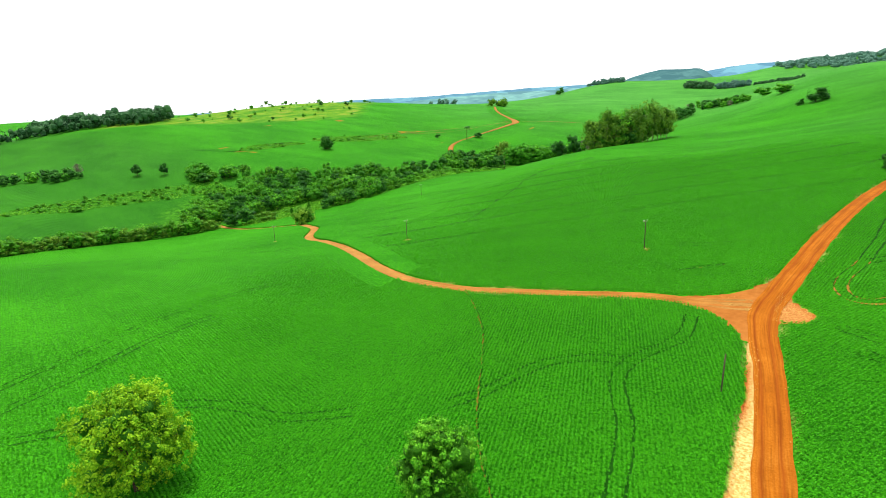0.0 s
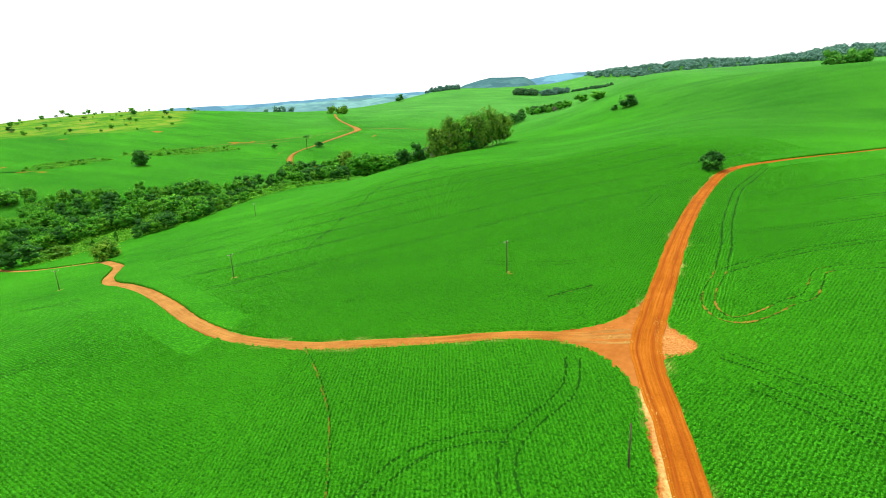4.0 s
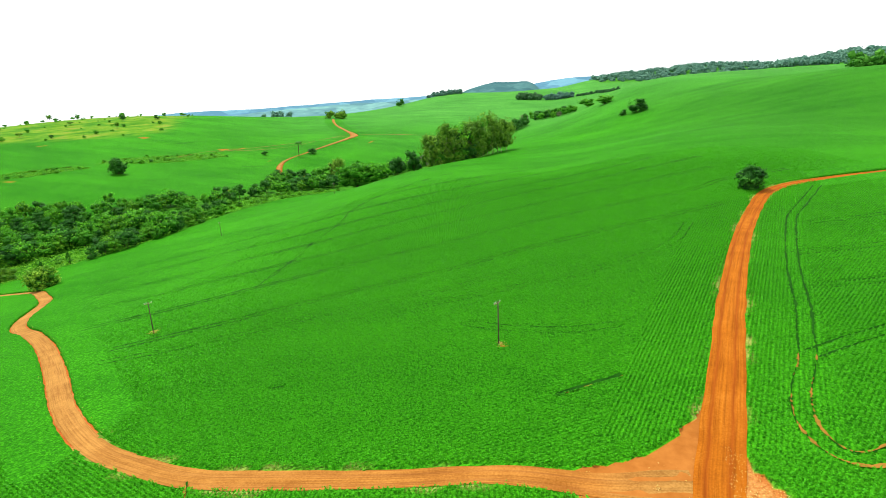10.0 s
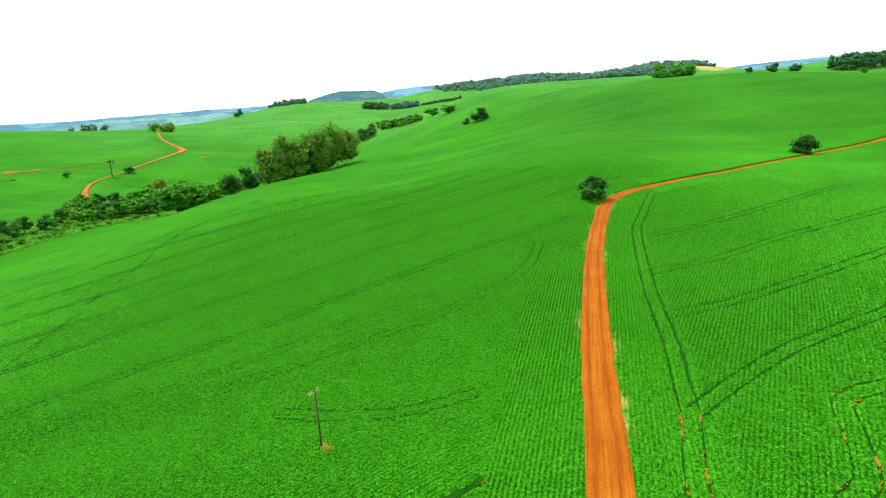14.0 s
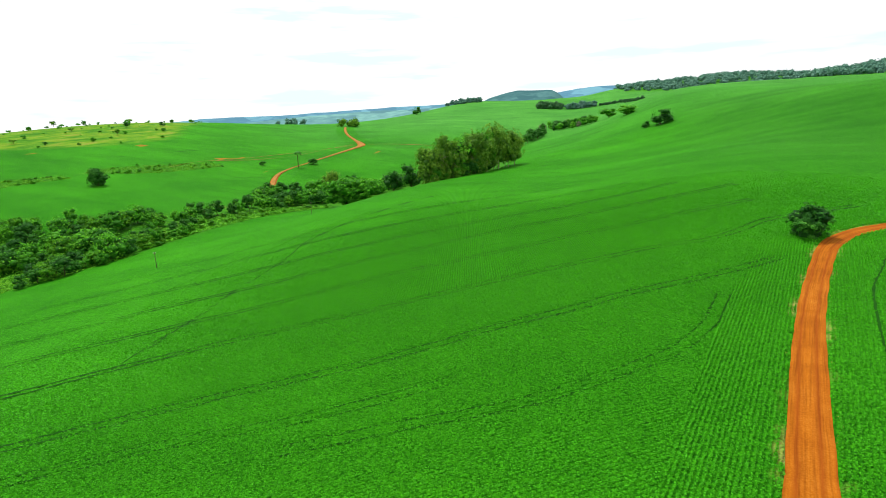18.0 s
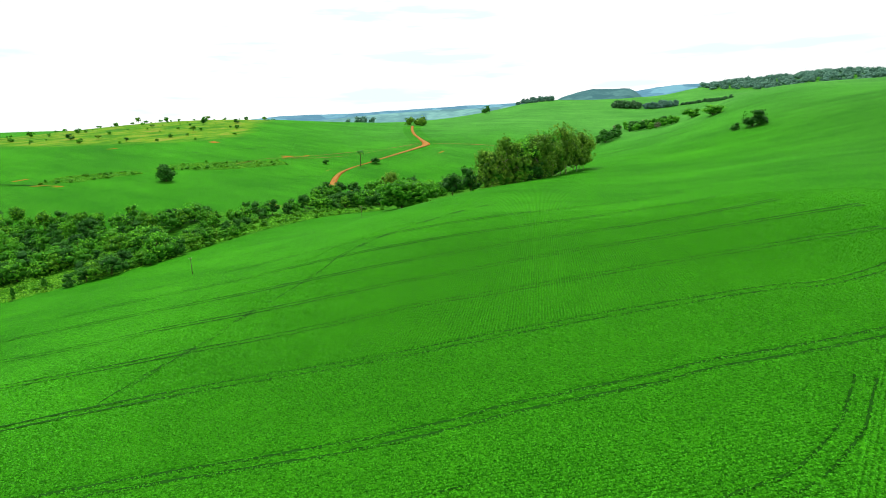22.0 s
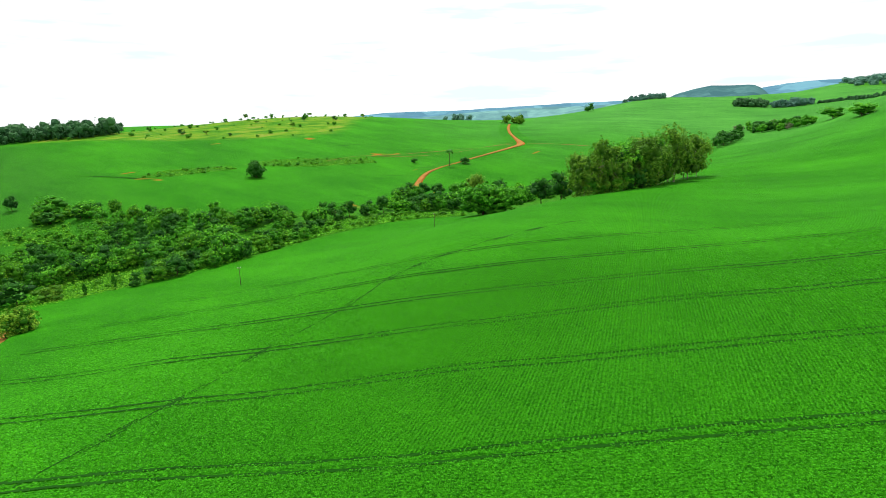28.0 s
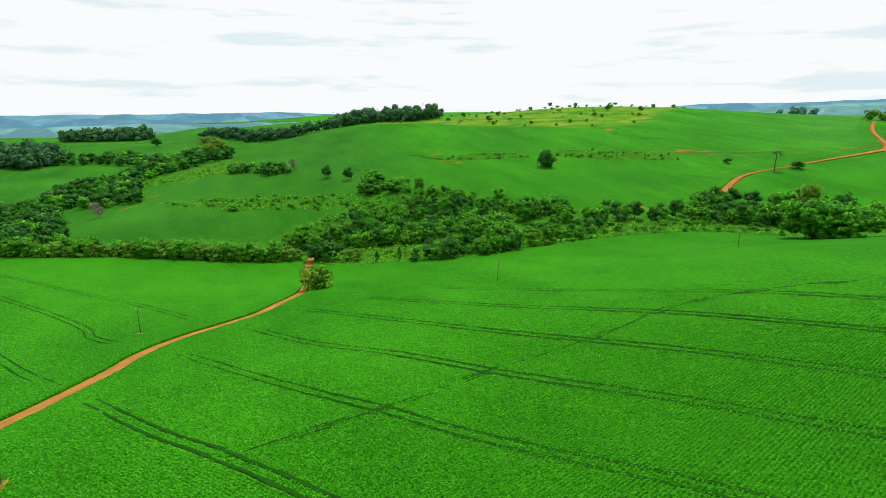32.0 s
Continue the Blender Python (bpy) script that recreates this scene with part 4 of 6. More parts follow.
def build_tracks():
    """Wheel tracks pressed into the crop."""
    rng = np.random.default_rng(4)
    thing = tagged(new("wheel_tracks"), "paired tractor wheel tracks pressed into the green crop", "wheel tracks", kind="structure")
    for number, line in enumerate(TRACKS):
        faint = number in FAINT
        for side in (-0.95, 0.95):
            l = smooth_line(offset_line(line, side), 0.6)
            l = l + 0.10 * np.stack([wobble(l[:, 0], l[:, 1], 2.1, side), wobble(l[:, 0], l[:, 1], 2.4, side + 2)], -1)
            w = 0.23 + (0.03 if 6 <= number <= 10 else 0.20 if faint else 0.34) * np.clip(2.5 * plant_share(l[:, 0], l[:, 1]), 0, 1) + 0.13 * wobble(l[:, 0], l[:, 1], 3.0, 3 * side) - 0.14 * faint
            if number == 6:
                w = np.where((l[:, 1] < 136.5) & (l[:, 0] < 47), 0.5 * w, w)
            shaded_strip(l, w, thing, 0.14 if faint else 0.05)
    # diagonal crease: dark broken strips paint its shade
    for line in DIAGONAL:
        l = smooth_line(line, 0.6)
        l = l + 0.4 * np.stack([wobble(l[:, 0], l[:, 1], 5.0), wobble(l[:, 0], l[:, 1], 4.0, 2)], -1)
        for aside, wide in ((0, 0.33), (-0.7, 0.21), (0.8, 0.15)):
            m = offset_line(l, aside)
            shaded_strip(m, wide + 0.45 * wobble(m[:, 0], m[:, 1], 2.2 + abs(aside), 1 + aside), thing, 0.22)
    # short gaps: a dark strip paints the shade of the crop wall
    for line, wide in zip(GASHES, (0.62, 0.3, 0.3)):
        shaded_strip(offset_line(line, -0.06), wide + 0.3 * wobble(line[:, 0], line[:, 1], 0.9, 1), thing, 0.05)
        if wide > 0.5:
            edge = offset_line(line, 0.26)
            soil_patches("bare_rut", edge, np.clip(0.06 + 0.4 * wobble(edge[:, 0], edge[:, 1], 0.7, 3), 0, 0.4), thing, "bare orange soil in a short gap of the crop", 0.05)
    for number, line in enumerate(FAR_LINES):
        w = np.clip(1.1 + 1.5 * wobble(line[:, 0], line[:, 1], 17.0), 0.2, 2.4)
        bare = number in (0, 5, 7)
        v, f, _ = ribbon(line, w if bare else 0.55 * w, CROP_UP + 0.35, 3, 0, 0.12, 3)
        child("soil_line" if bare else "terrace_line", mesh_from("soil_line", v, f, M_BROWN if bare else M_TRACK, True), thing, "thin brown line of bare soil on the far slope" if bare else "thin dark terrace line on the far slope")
    # bare stretches of the loop by the road
    loop = TRACKS[6]
    part_a = smooth_line(loop[(loop[:, 1] < 136.5) & (loop[:, 0] < 47)], 0.35)
    for side in (-0.95, 0.95):
        l = offset_line(part_a, side)
        low = np.interp(l[:, 1], (115, 121, 128), (0.34, 0.16, 0.0)) * np.where(l[:, 0] > 27, 0.2, 1.0)
        w = np.clip(low + 0.34 * wobble(l[:, 0], l[:, 1], 1.7, side * 2) + rng.normal(0, 0.10, len(l)), 0.0, 0.6)
        soil_patches("bare_rut", l, w, thing, "bare orange soil showing in the wheel track", 0.05)
    # thin line of earth along the old ditch
    l = smooth_line(STRIP, 0.35)
    soil_patches("soil_line", l, np.clip(0.14 + 0.3 * wobble(l[:, 0], l[:, 1], 1.4, 2) + rng.uniform(-0.08, 0.08, len(l)), 0.02, 0.32), thing, "thin line of orange soil between the rows", 0.05)
    # narrow dark green strip beside the soil
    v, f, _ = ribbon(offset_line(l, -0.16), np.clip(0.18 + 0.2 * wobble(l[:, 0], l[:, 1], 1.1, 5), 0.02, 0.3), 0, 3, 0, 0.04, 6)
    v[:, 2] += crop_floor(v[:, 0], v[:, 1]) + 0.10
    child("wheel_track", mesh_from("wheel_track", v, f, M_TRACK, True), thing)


def shaded_strip(line, widths, thing, least):
    """A ragged, broken strip of crushed crop, coloured dark for the shade in its groove."""
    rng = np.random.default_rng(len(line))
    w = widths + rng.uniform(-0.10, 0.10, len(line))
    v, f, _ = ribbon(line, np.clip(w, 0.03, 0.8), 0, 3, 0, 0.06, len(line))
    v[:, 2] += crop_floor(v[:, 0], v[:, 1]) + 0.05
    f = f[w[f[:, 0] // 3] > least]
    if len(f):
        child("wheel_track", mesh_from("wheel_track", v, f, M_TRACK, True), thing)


def soil_patches(name, line, widths, thing, label, ragged):
    """Broken ragged stretches of bare soil along a line."""
    v, f, _ = ribbon(line, widths, 0, 4, 0, ragged, 8)
    v[:, 2] += crop_floor(v[:, 0], v[:, 1]) + 0.09
    keep = np.asarray(widths)[f[:, 0] // 4] > 0.05
    child(name, mesh_from(name, v, f[keep], M_BARE, True), thing, label)


GROUND = build_ground()
build_roads()
build_tracks()


# ---- trees ----
def leaf_quads(rng, centres, normals, sizes, slim=0.62):
    """Pointed leaves or leaf sprays: one rhombus each."""
    n = len(centres)
    nn = normals / (np.linalg.norm(normals, axis=1)[:, None] + 1e-9)
    ref = rng.normal(size=(n, 3))
    u = np.cross(nn, ref)
    u /= np.linalg.norm(u, axis=1)[:, None] + 1e-9
    v = np.cross(nn, u)
    s = sizes[:, None]
    verts = np.stack([centres + u * s, centres + v * s * slim + nn * s * 0.15, centres - u * s, centres - v * s * slim + nn * s * 0.15], 1).reshape(-1, 3)
    return verts, np.arange(4 * n).reshape(n, 4)


def crown_arrays(rng, lobes, count, size, squash=0.8, fill=0.25, tufts=0, tuft=0.05, flat=1.0):
    """Leaves over a set of lobes (x, y, z, radius): on their skins, some within, or gathered in tufts."""
    lobes = np.array(lobes, float)
    weight = lobes[:, 3] ** 2
    heads = tufts or count
    pick = rng.choice(len(lobes), heads, p=weight / weight.sum())
    way = rng.normal(size=(heads, 3))
    way[:, 2] = way[:, 2] * 0.9 + 0.25
    way /= np.linalg.norm(way, axis=1)[:, None]
    r = lobes[pick, 3] * np.where(rng.random(heads) < fill, rng.uniform(0.3, 0.8, heads), rng.uniform(0.82, 1.12, heads))
    place = lobes[pick, :3] + way * r[:, None] * np.array([1, 1, squash])
    if tufts:
        own = rng.integers(0, tufts, count)
        out = rng.normal(size=(count, 3)) + way[own] * 0.9 + np.array([0, 0, 0.5])
        out /= np.linalg.norm(out, axis=1)[:, None]
        place = place[own] + out * (tuft * rng.uniform(0.5, 1.1, count) * rng.uniform(0.6, 1.3, tufts)[own])[:, None]
        way = out
    normal = way * 1.5 + rng.normal(size=(count, 3)) * 0.38 + np.array([0, 0, 0.25])
    v, f = leaf_quads(rng, place, normal, size * rng.uniform(0.6, 1.4, count))
    if flat != 1:
        middle = np.repeat(place[:, 2], 4)
        v[:, 2] = middle + (v[:, 2] - middle) * flat
    return v, f


def tree_meshes(kind, seed):
    """Crown and trunk meshes of a tree of height 1 and spread about 1; scaled when it is planted."""
    rng = np.random.default_rng(seed)
    spec = KINDS[kind]
    lobes = []
    for _ in range(spec["lobes"]):
        a, rr = rng.uniform(0, 2 * np.pi), np.sqrt(rng.uniform(0, 1))
        h = rng.uniform(spec["low"], 0.86)
        wide = np.sin(np.pi * np.clip((h - spec["low"] + 0.12) / (1.08 - spec["low"]), 0.05, 1)) ** 0.7
        rad = rng.uniform(*spec["lobe"])
        lobes.append((0.5 * (1 - rad) * rr * wide * np.cos(a) * 1.15, 0.5 * (1 - rad) * rr * wide * np.sin(a) * 1.15, h, rad * 0.62))
    lobes.append((0, 0, 0.80, 0.17))
    cv, cf = crown_arrays(rng, lobes, spec["leaves"], spec["leaf"], spec.get("squash", 0.8), 0.2, spec.get("tufts", 0), spec.get("tuft", 0.05), spec.get("flat", 1.0))
    # hearts fill the crown; the default inner leaf is coloured dark for shade
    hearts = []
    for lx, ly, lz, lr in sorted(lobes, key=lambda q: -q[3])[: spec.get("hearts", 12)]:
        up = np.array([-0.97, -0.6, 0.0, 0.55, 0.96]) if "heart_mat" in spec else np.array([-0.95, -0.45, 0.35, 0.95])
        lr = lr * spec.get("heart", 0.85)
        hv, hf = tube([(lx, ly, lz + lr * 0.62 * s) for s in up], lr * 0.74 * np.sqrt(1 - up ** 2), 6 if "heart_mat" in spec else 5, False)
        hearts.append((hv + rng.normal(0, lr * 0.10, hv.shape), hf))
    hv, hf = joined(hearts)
    pieces = []
    top = 0.62
    bend = rng.normal(0, 0.03, (5, 2))
    bend[0] = 0
    zs = np.linspace(-0.03, top, 5)
    stem = np.column_stack([np.cumsum(bend, 0), zs])
    pieces.append(tube(stem, np.array([1.5, 1.05, 0.9, 0.7, 0.3]) * spec["stem"], 7))
    for lx, ly, lz, lr in lobes[: spec["limbs"]]:
        k = rng.integers(1, 4)
        a0 = stem[k]
        end = np.array([lx, ly, lz])
        mid = (a0 + end) / 2 + np.array([0, 0, 0.04])
        pieces.append(tube([a0, mid, end], np.array([0.6, 0.4, 0.12]) * spec["stem"], 5))
    limbs = []
    if kind.startswith("eucalyptus"):
        limbs = [mesh_from("limb", v, f, spec["bark"], True) for v, f in pieces[1:]]
        pieces = pieces[:1]
    tv, tf = joined(pieces)
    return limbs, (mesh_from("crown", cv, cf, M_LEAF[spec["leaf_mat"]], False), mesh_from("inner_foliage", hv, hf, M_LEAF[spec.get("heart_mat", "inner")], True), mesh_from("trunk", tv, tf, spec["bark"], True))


KINDS = {
    "shade_tree": dict(heart_mat="bright_mass", heart=0.6, hearts=60, tuft=0.042, tufts=1700, lobes=60, leaves=38000, leaf=0.0108, low=0.14, lobe=(0.18, 0.34), stem=0.020, limbs=12, leaf_mat="lime", bark=M_BARK, squash=0.85),
    "round_bush": dict(heart_mat="bright_mass", heart=0.8, hearts=50, tuft=0.045, tufts=1100, lobes=50, leaves=22000, leaf=0.0155, low=0.16, lobe=(0.22, 0.38), stem=0.018, limbs=8, leaf_mat="fresh", bark=M_BARK, squash=0.9),
    "roadside_tree": dict(heart=0.65, hearts=40, tuft=0.06, tufts=420, lobes=60, leaves=8000, leaf=0.024, low=0.16, lobe=(0.18, 0.32), stem=0.018, limbs=8, leaf_mat="mottled", bark=M_BARK, squash=0.9),
    "spreading_tree": dict(heart_mat="green_mass", heart=0.9, hearts=50, flat=1.3, tuft=0.06, tufts=420, lobes=64, leaves=7500, leaf=0.022, low=0.10, lobe=(0.16, 0.32), stem=0.016, limbs=8, leaf_mat="green", bark=M_BARK, squash=0.8),
    "dense_bush": dict(heart_mat="dark_mass", heart=0.9, hearts=30, tuft=0.07, tufts=260, lobes=32, leaves=3800, leaf=0.033, low=0.12, lobe=(0.28, 0.46), stem=0.018, limbs=6, leaf_mat="dark", bark=M_BARK, squash=0.85),
    "broadleaf": dict(heart_mat="green_mass", heart=0.95, hearts=14, tuft=0.07, tufts=170, lobes=30, leaves=800, leaf=0.034, low=0.22, lobe=(0.18, 0.38), stem=0.016, limbs=5, leaf_mat="green", bark=M_BARK),
    "broadleaf_dark": dict(heart_mat="dark_mass", heart=0.95, hearts=14, tuft=0.07, tufts=170, lobes=30, leaves=800, leaf=0.034, low=0.22, lobe=(0.18, 0.38), stem=0.016, limbs=5, leaf_mat="dark", bark=M_BARK),
    "broadleaf_bright": dict(heart_mat="bright_mass", heart=0.95, hearts=14, tuft=0.07, tufts=170, lobes=30, leaves=800, leaf=0.034, low=0.18, lobe=(0.18, 0.38), stem=0.014, limbs=5, leaf_mat="bright", bark=M_BARK),
    "valley_tree": dict(heart_mat="green_mass", heart=0.98, hearts=8, lobes=14, leaves=170, leaf=0.07, low=0.20, lobe=(0.3, 0.5), stem=0.016, limbs=3, leaf_mat="green", bark=M_BARK),
    "valley_tree_dark": dict(heart_mat="dark_mass", heart=0.98, hearts=8, lobes=14, leaves=170, leaf=0.07, low=0.20, lobe=(0.3, 0.5), stem=0.016, limbs=3, leaf_mat="dark", bark=M_BARK),
    "eucalyptus_open": dict(heart_mat="olive_mass", heart=0.62, hearts=16, tuft=0.065, tufts=320, flat=0.6, lobes=26, leaves=4300, leaf=0.023, low=0.24, lobe=(0.22, 0.42), stem=0.010, limbs=8, leaf_mat="olive", bark=M_PALE_BARK, squash=0.75),
    "eucalyptus": dict(heart_mat="olive_mass", heart=0.62, hearts=22, tuft=0.065, tufts=320, flat=0.6, lobes=26, leaves=4300, leaf=0.023, low=0.10, lobe=(0.22, 0.42), stem=0.010, limbs=8, leaf_mat="olive", bark=M_PALE_BARK, squash=0.75),
    "eucalyptus_dark": dict(heart_mat="dark_mass", heart=0.62, hearts=22, tuft=0.065, tufts=320, flat=0.6, lobes=26, leaves=4300, leaf=0.023, low=0.10, lobe=(0.22, 0.42), stem=0.010, limbs=8, leaf_mat="green", bark=M_PALE_BARK, squash=0.75),
    "thin_tree": dict(hearts=4, lobes=9, leaves=420, leaf=0.055, low=0.45, lobe=(0.25, 0.4), stem=0.016, limbs=6, leaf_mat="olive", bark=M_BARK),
    "brown_tree": dict(heart=0.3, hearts=1, lobes=12, leaves=380, leaf=0.05, low=0.3, lobe=(0.28, 0.45), stem=0.014, limbs=6, leaf_mat="brown", bark=M_PALE_BARK),
    "shrub": dict(heart_mat="bright_mass", heart=1.0, hearts=5, lobes=9, leaves=120, leaf=0.075, low=0.18, lobe=(0.35, 0.55), stem=0.014, limbs=3, leaf_mat="bright", bark=M_BARK, squash=0.8),
    "shrub_dark": dict(heart_mat="green_mass", heart=1.0, hearts=5, lobes=9, leaves=120, leaf=0.075, low=0.18, lobe=(0.35, 0.55), stem=0.014, limbs=3, leaf_mat="green", bark=M_BARK, squash=0.8),
    "plumed_bush": dict(heart_mat="plume_mass", heart=0.95, hearts=14, tuft=0.11, tufts=90, flat=1.7, lobes=26, leaves=700, leaf=0.026, low=0.10, lobe=(0.2, 0.4), stem=0.014, limbs=4, leaf_mat="plume", bark=M_BARK),
    "cone_tree": dict(heart=0.8, hearts=16, tuft=0.06, tufts=60, flat=1.5, lobes=26, leaves=800, leaf=0.034, low=0.08, lobe=(0.2, 0.4), stem=0.016, limbs=3, leaf_mat="dark", bark=M_BARK),
    "flowering_tree": dict(lobes=14, leaves=700, leaf=0.05, low=0.3, lobe=(0.28, 0.45), stem=0.014, limbs=5, leaf_mat="yellow", bark=M_BARK),
}
LABELS = {
    "shade_tree": ("big lime-green shade tree with a dense uneven crown in the crop", "tree"),
    "round_bush": ("round bright green tree standing alone in the crop", "tree"),
    "roadside_tree": ("dark round tree with pale yellowish leaf tips beside the side road", "tree"),
    "spreading_tree": ("broad spreading green tree at the corner of the crop", "tree"),
    "dense_bush": ("dense dark green rounded bush beside the dirt road", "bush"),
    "broadleaf": ("green broadleaf tree in the stream woods", "tree"),
    "broadleaf_dark": ("dark green broadleaf tree in the stream woods", "tree"),
    "broadleaf_bright": ("bright green broadleaf tree in the stream woods", "tree"),
    "valley_tree": ("green broadleaf tree of the far stream woods", "tree"),
    "valley_tree_dark": ("dark green broadleaf tree of the far stream woods", "tree"),
    "eucalyptus_dark": ("tall deep green eucalyptus with pale trunks", "tree"),
    "eucalyptus_open": ("tall eucalyptus with a bare pale trunk below its olive crown", "tree"),
    "eucalyptus": ("tall olive-green eucalyptus with pale trunks", "tree"),
    "thin_tree": ("small thin-crowned tree on the yellowish pasture", "tree"),
    "brown_tree": ("sparse brownish tree at the edge of the woods", "tree"),
    "shrub": ("low bright green shrub in rank growth", "shrub"),
    "shrub_dark": ("low dark green shrub at the field edge", "shrub"),
    "plumed_bush": ("pale yellow-green feathery bush in the dense hedge", "bush"),
    "cone_tree": ("small dark upright tree at the edge of the crop", "tree"),
    "flowering_tree": ("broadleaf tree covered in yellow blossom", "tree"),
}
GROUPS = {"valley_tree": "valley woods", "valley_tree_dark": "valley woods", "eucalyptus": "eucalyptus clump", "eucalyptus_open": "eucalyptus clump", "eucalyptus_dark": "eucalyptus clump", "thin_tree": "pasture trees", "broadleaf": "stream woods", "broadleaf_dark": "stream woods", "broadleaf_bright": "stream woods", "shrub": "shrubs", "shrub_dark": "shrubs"}
proto = {}


def plant(kind, x, y, height, spread, turn=0.0, seed=0, label="", name="", sink=0.0):
    """Plant a tree of a kind; trees of one kind and seed share their meshes."""
    m = Matrix.LocRotScale((x, y, land1(x, y) - sink), Euler((0, 0, turn)), (spread, spread, height))
    key = (kind, seed)
    if key in proto:
        ob = copy_thing(proto[key], pose(0, 0, 0))
        ob.matrix_basis = m
    else:
        limbs, (crown, inner, trunk) = tree_meshes(kind, 100 + seed * 7 + sum(map(ord, kind)))
        ob = new(name or kind)
        child("trunk", trunk, ob)
        for limb in limbs:
            child("limb", limb, ob)
        crown_part = child("crown", crown, ob)
        child("inner_foliage", inner, crown_part)
        ob.matrix_basis = m
        proto[key] = ob
    text, cat = LABELS[kind]
    tagged(ob, label or text, cat, GROUPS.get(kind, ""))
    return ob


# single trees and bushes, nearest first
plant("shade_tree", -46.5, 38.4, 12.6, 11.8, 0.4)
plant("round_bush", -15.6, 50.6, 8.6, 8.6, 1.0)
plant("dense_bush", 43.6, 234.5, 7.0, 8.2, 0.2, 0, "dense dark green bush at the bend of the red dirt road")
plant("dense_bush", 143, 294.5, 7.4, 9.6, 1.7, 1, "broad dark green tree beside the far stretch of the dirt road")
plant("roadside_tree", -187.0, 201.5, 9.8, 11.0, 2.0, 1, sink=1.6)
plant("dense_bush", -360, 408, 12.5, 13.5, 0.6, 2, "dark round tree alone on the far green slope")
rng = np.random.default_rng(11)


def scatter(poly, count, gap, keep=None):
    """Random places in a polygon, at least gap apart."""
    xs, ys = [p[0] for p in poly], [p[1] for p in poly]
    got = []
    for _ in range(count * 40):
        if len(got) >= count:
            break
        x, y = rng.uniform(min(xs), max(xs)), rng.uniform(min(ys), max(ys))
        if not inside(np.array([x]), np.array([y]), list(poly))[0] or (keep and not keep(x, y)):
            continue
        if all((x - a) ** 2 + (y - b) ** 2 > gap * gap for a, b in got):
            got.append((x, y))
    return got


# woods along the stream: dark tall trees behind, bushes and rank growth towards the field
BACK_WOOD = [(-306, 264), (-325, 275), (-334, 286), (-313, 308), (-293, 321), (-271, 331), (-250, 347), (-236, 368), (-228, 392), (-230, 420), (-228, 450), (-204, 500), (-176, 556), (-150, 615), (-124, 690), (-108, 765),
             (-100, 760), (-112, 680), (-128, 600), (-150, 540), (-176, 470), (-206, 432), (-216, 400), (-226, 368), (-234, 336), (-254, 313), (-268, 288), (-292, 262)]
FRONT_WOOD = [(-292, 205), (-304, 216), (-298, 240), (-278, 262), (-262, 288), (-238, 308), (-222, 300), (-234, 278), (-250, 264), (-264, 246), (-277, 226), (-284, 206)]
FRONT_LUMP = [(-216, 247), (-222, 256), (-226, 272), (-222, 290), (-208, 296), (-200, 286), (-201, 274), (-210, 256)]
MEADOW = [(-250, 214), (-262, 222), (-272, 228), (-260, 248), (-244, 268), (-228, 284), (-224, 270), (-222, 254), (-216, 246), (-228, 234), (-240, 219)]
MIX = ("broadleaf", "broadleaf", "broadleaf_dark", "broadleaf_bright")


def wood(poly, count, gap, lo, hi, kinds, wide=(0.85, 1.3), label=""):
    for x, y in scatter(poly, count, gap):
        h = rng.uniform(lo, hi)
        kind = kinds[rng.integers(len(kinds))]
        if kind in MIX and y > 440:
            kind = ("valley_tree", "valley_tree_dark")[rng.integers(2)]
        plant(kind, x, y, h, h * rng.uniform(*wide), rng.uniform(0, 6.3), int(rng.integers(3)), label)


VALLEY_MIX = ("valley_tree", "valley_tree_dark", "valley_tree_dark")
SHRUBS = ("shrub", "shrub_dark", "shrub_dark")
wood(BACK_WOOD, 190, 5.0, 6.5, 11.0, MIX + ("broadleaf_dark",))
wood(FRONT_WOOD, 62, 5.0, 6.5, 11.0, MIX, (0.85, 1.25), "bushy tree in the thicket before the stream woods")
wood(FRONT_LUMP, 26, 4.2, 4.5, 8.5, ("broadleaf_bright", "broadleaf", "broadleaf_bright", "broadleaf_dark"), (0.9, 1.3), "low bushy tree at the field edge before the stream woods")
wood(FRONT_WOOD, 24, 4.0, 1.6, 3.4, SHRUBS, (1.3, 2.0))
wood(MEADOW, 34, 3.4, 0.9, 2.2, ("shrub",), (1.3, 2.2))
plant("broadleaf_dark", -253, 219, 10.5, 14.0, 0.4, 1, "rounded dark tree at the field edge beside the side road")
plant("broadleaf_dark", -259, 213, 8.5, 11.0, 2.1, 2, "rounded dark tree at the field edge beside the side road")
for x, y, h, w in ((-246, 226, 6.0, 9.0), (-241, 229, 5.0, 6.5), (-248, 231, 5.5, 7.5)):
    plant("plumed_bush", x, y, h, w, x, 0, "yellowish feathery bush at the field edge")
for x, y, h in ((-231, 235, 5.4), (-225, 243.5, 6.2), (-233, 236, 4.2)):
    plant("cone_tree", x, y, h, h * 0.42, y, 0)
wood([(-330, 262), (-306, 264), (-292, 262), (-292, 238), (-302, 216), (-318, 226)], 20, 6.0, 6.0, 9.0, MIX)
# rank growth and shrubs between the wood and the crop
FRINGE = [(-206, 288), (-203, 300), (-203, 343), (-201, 375), (-196, 404), (-176, 420), (-190, 430), (-214, 410), (-222, 380), (-228, 340), (-236, 316), (-216, 300)]
wood(FRINGE, 60, 3.6, 1.4, 3.4, ("shrub",), (1.1, 1.8))
wood([(-232, 316), (-224, 296), (-208, 290), (-205, 340), (-216, 350), (-228, 340)], 16, 6.0, 4.5, 7.5, MIX, (1.0, 1.4), "bushy tree standing before the stream woods")
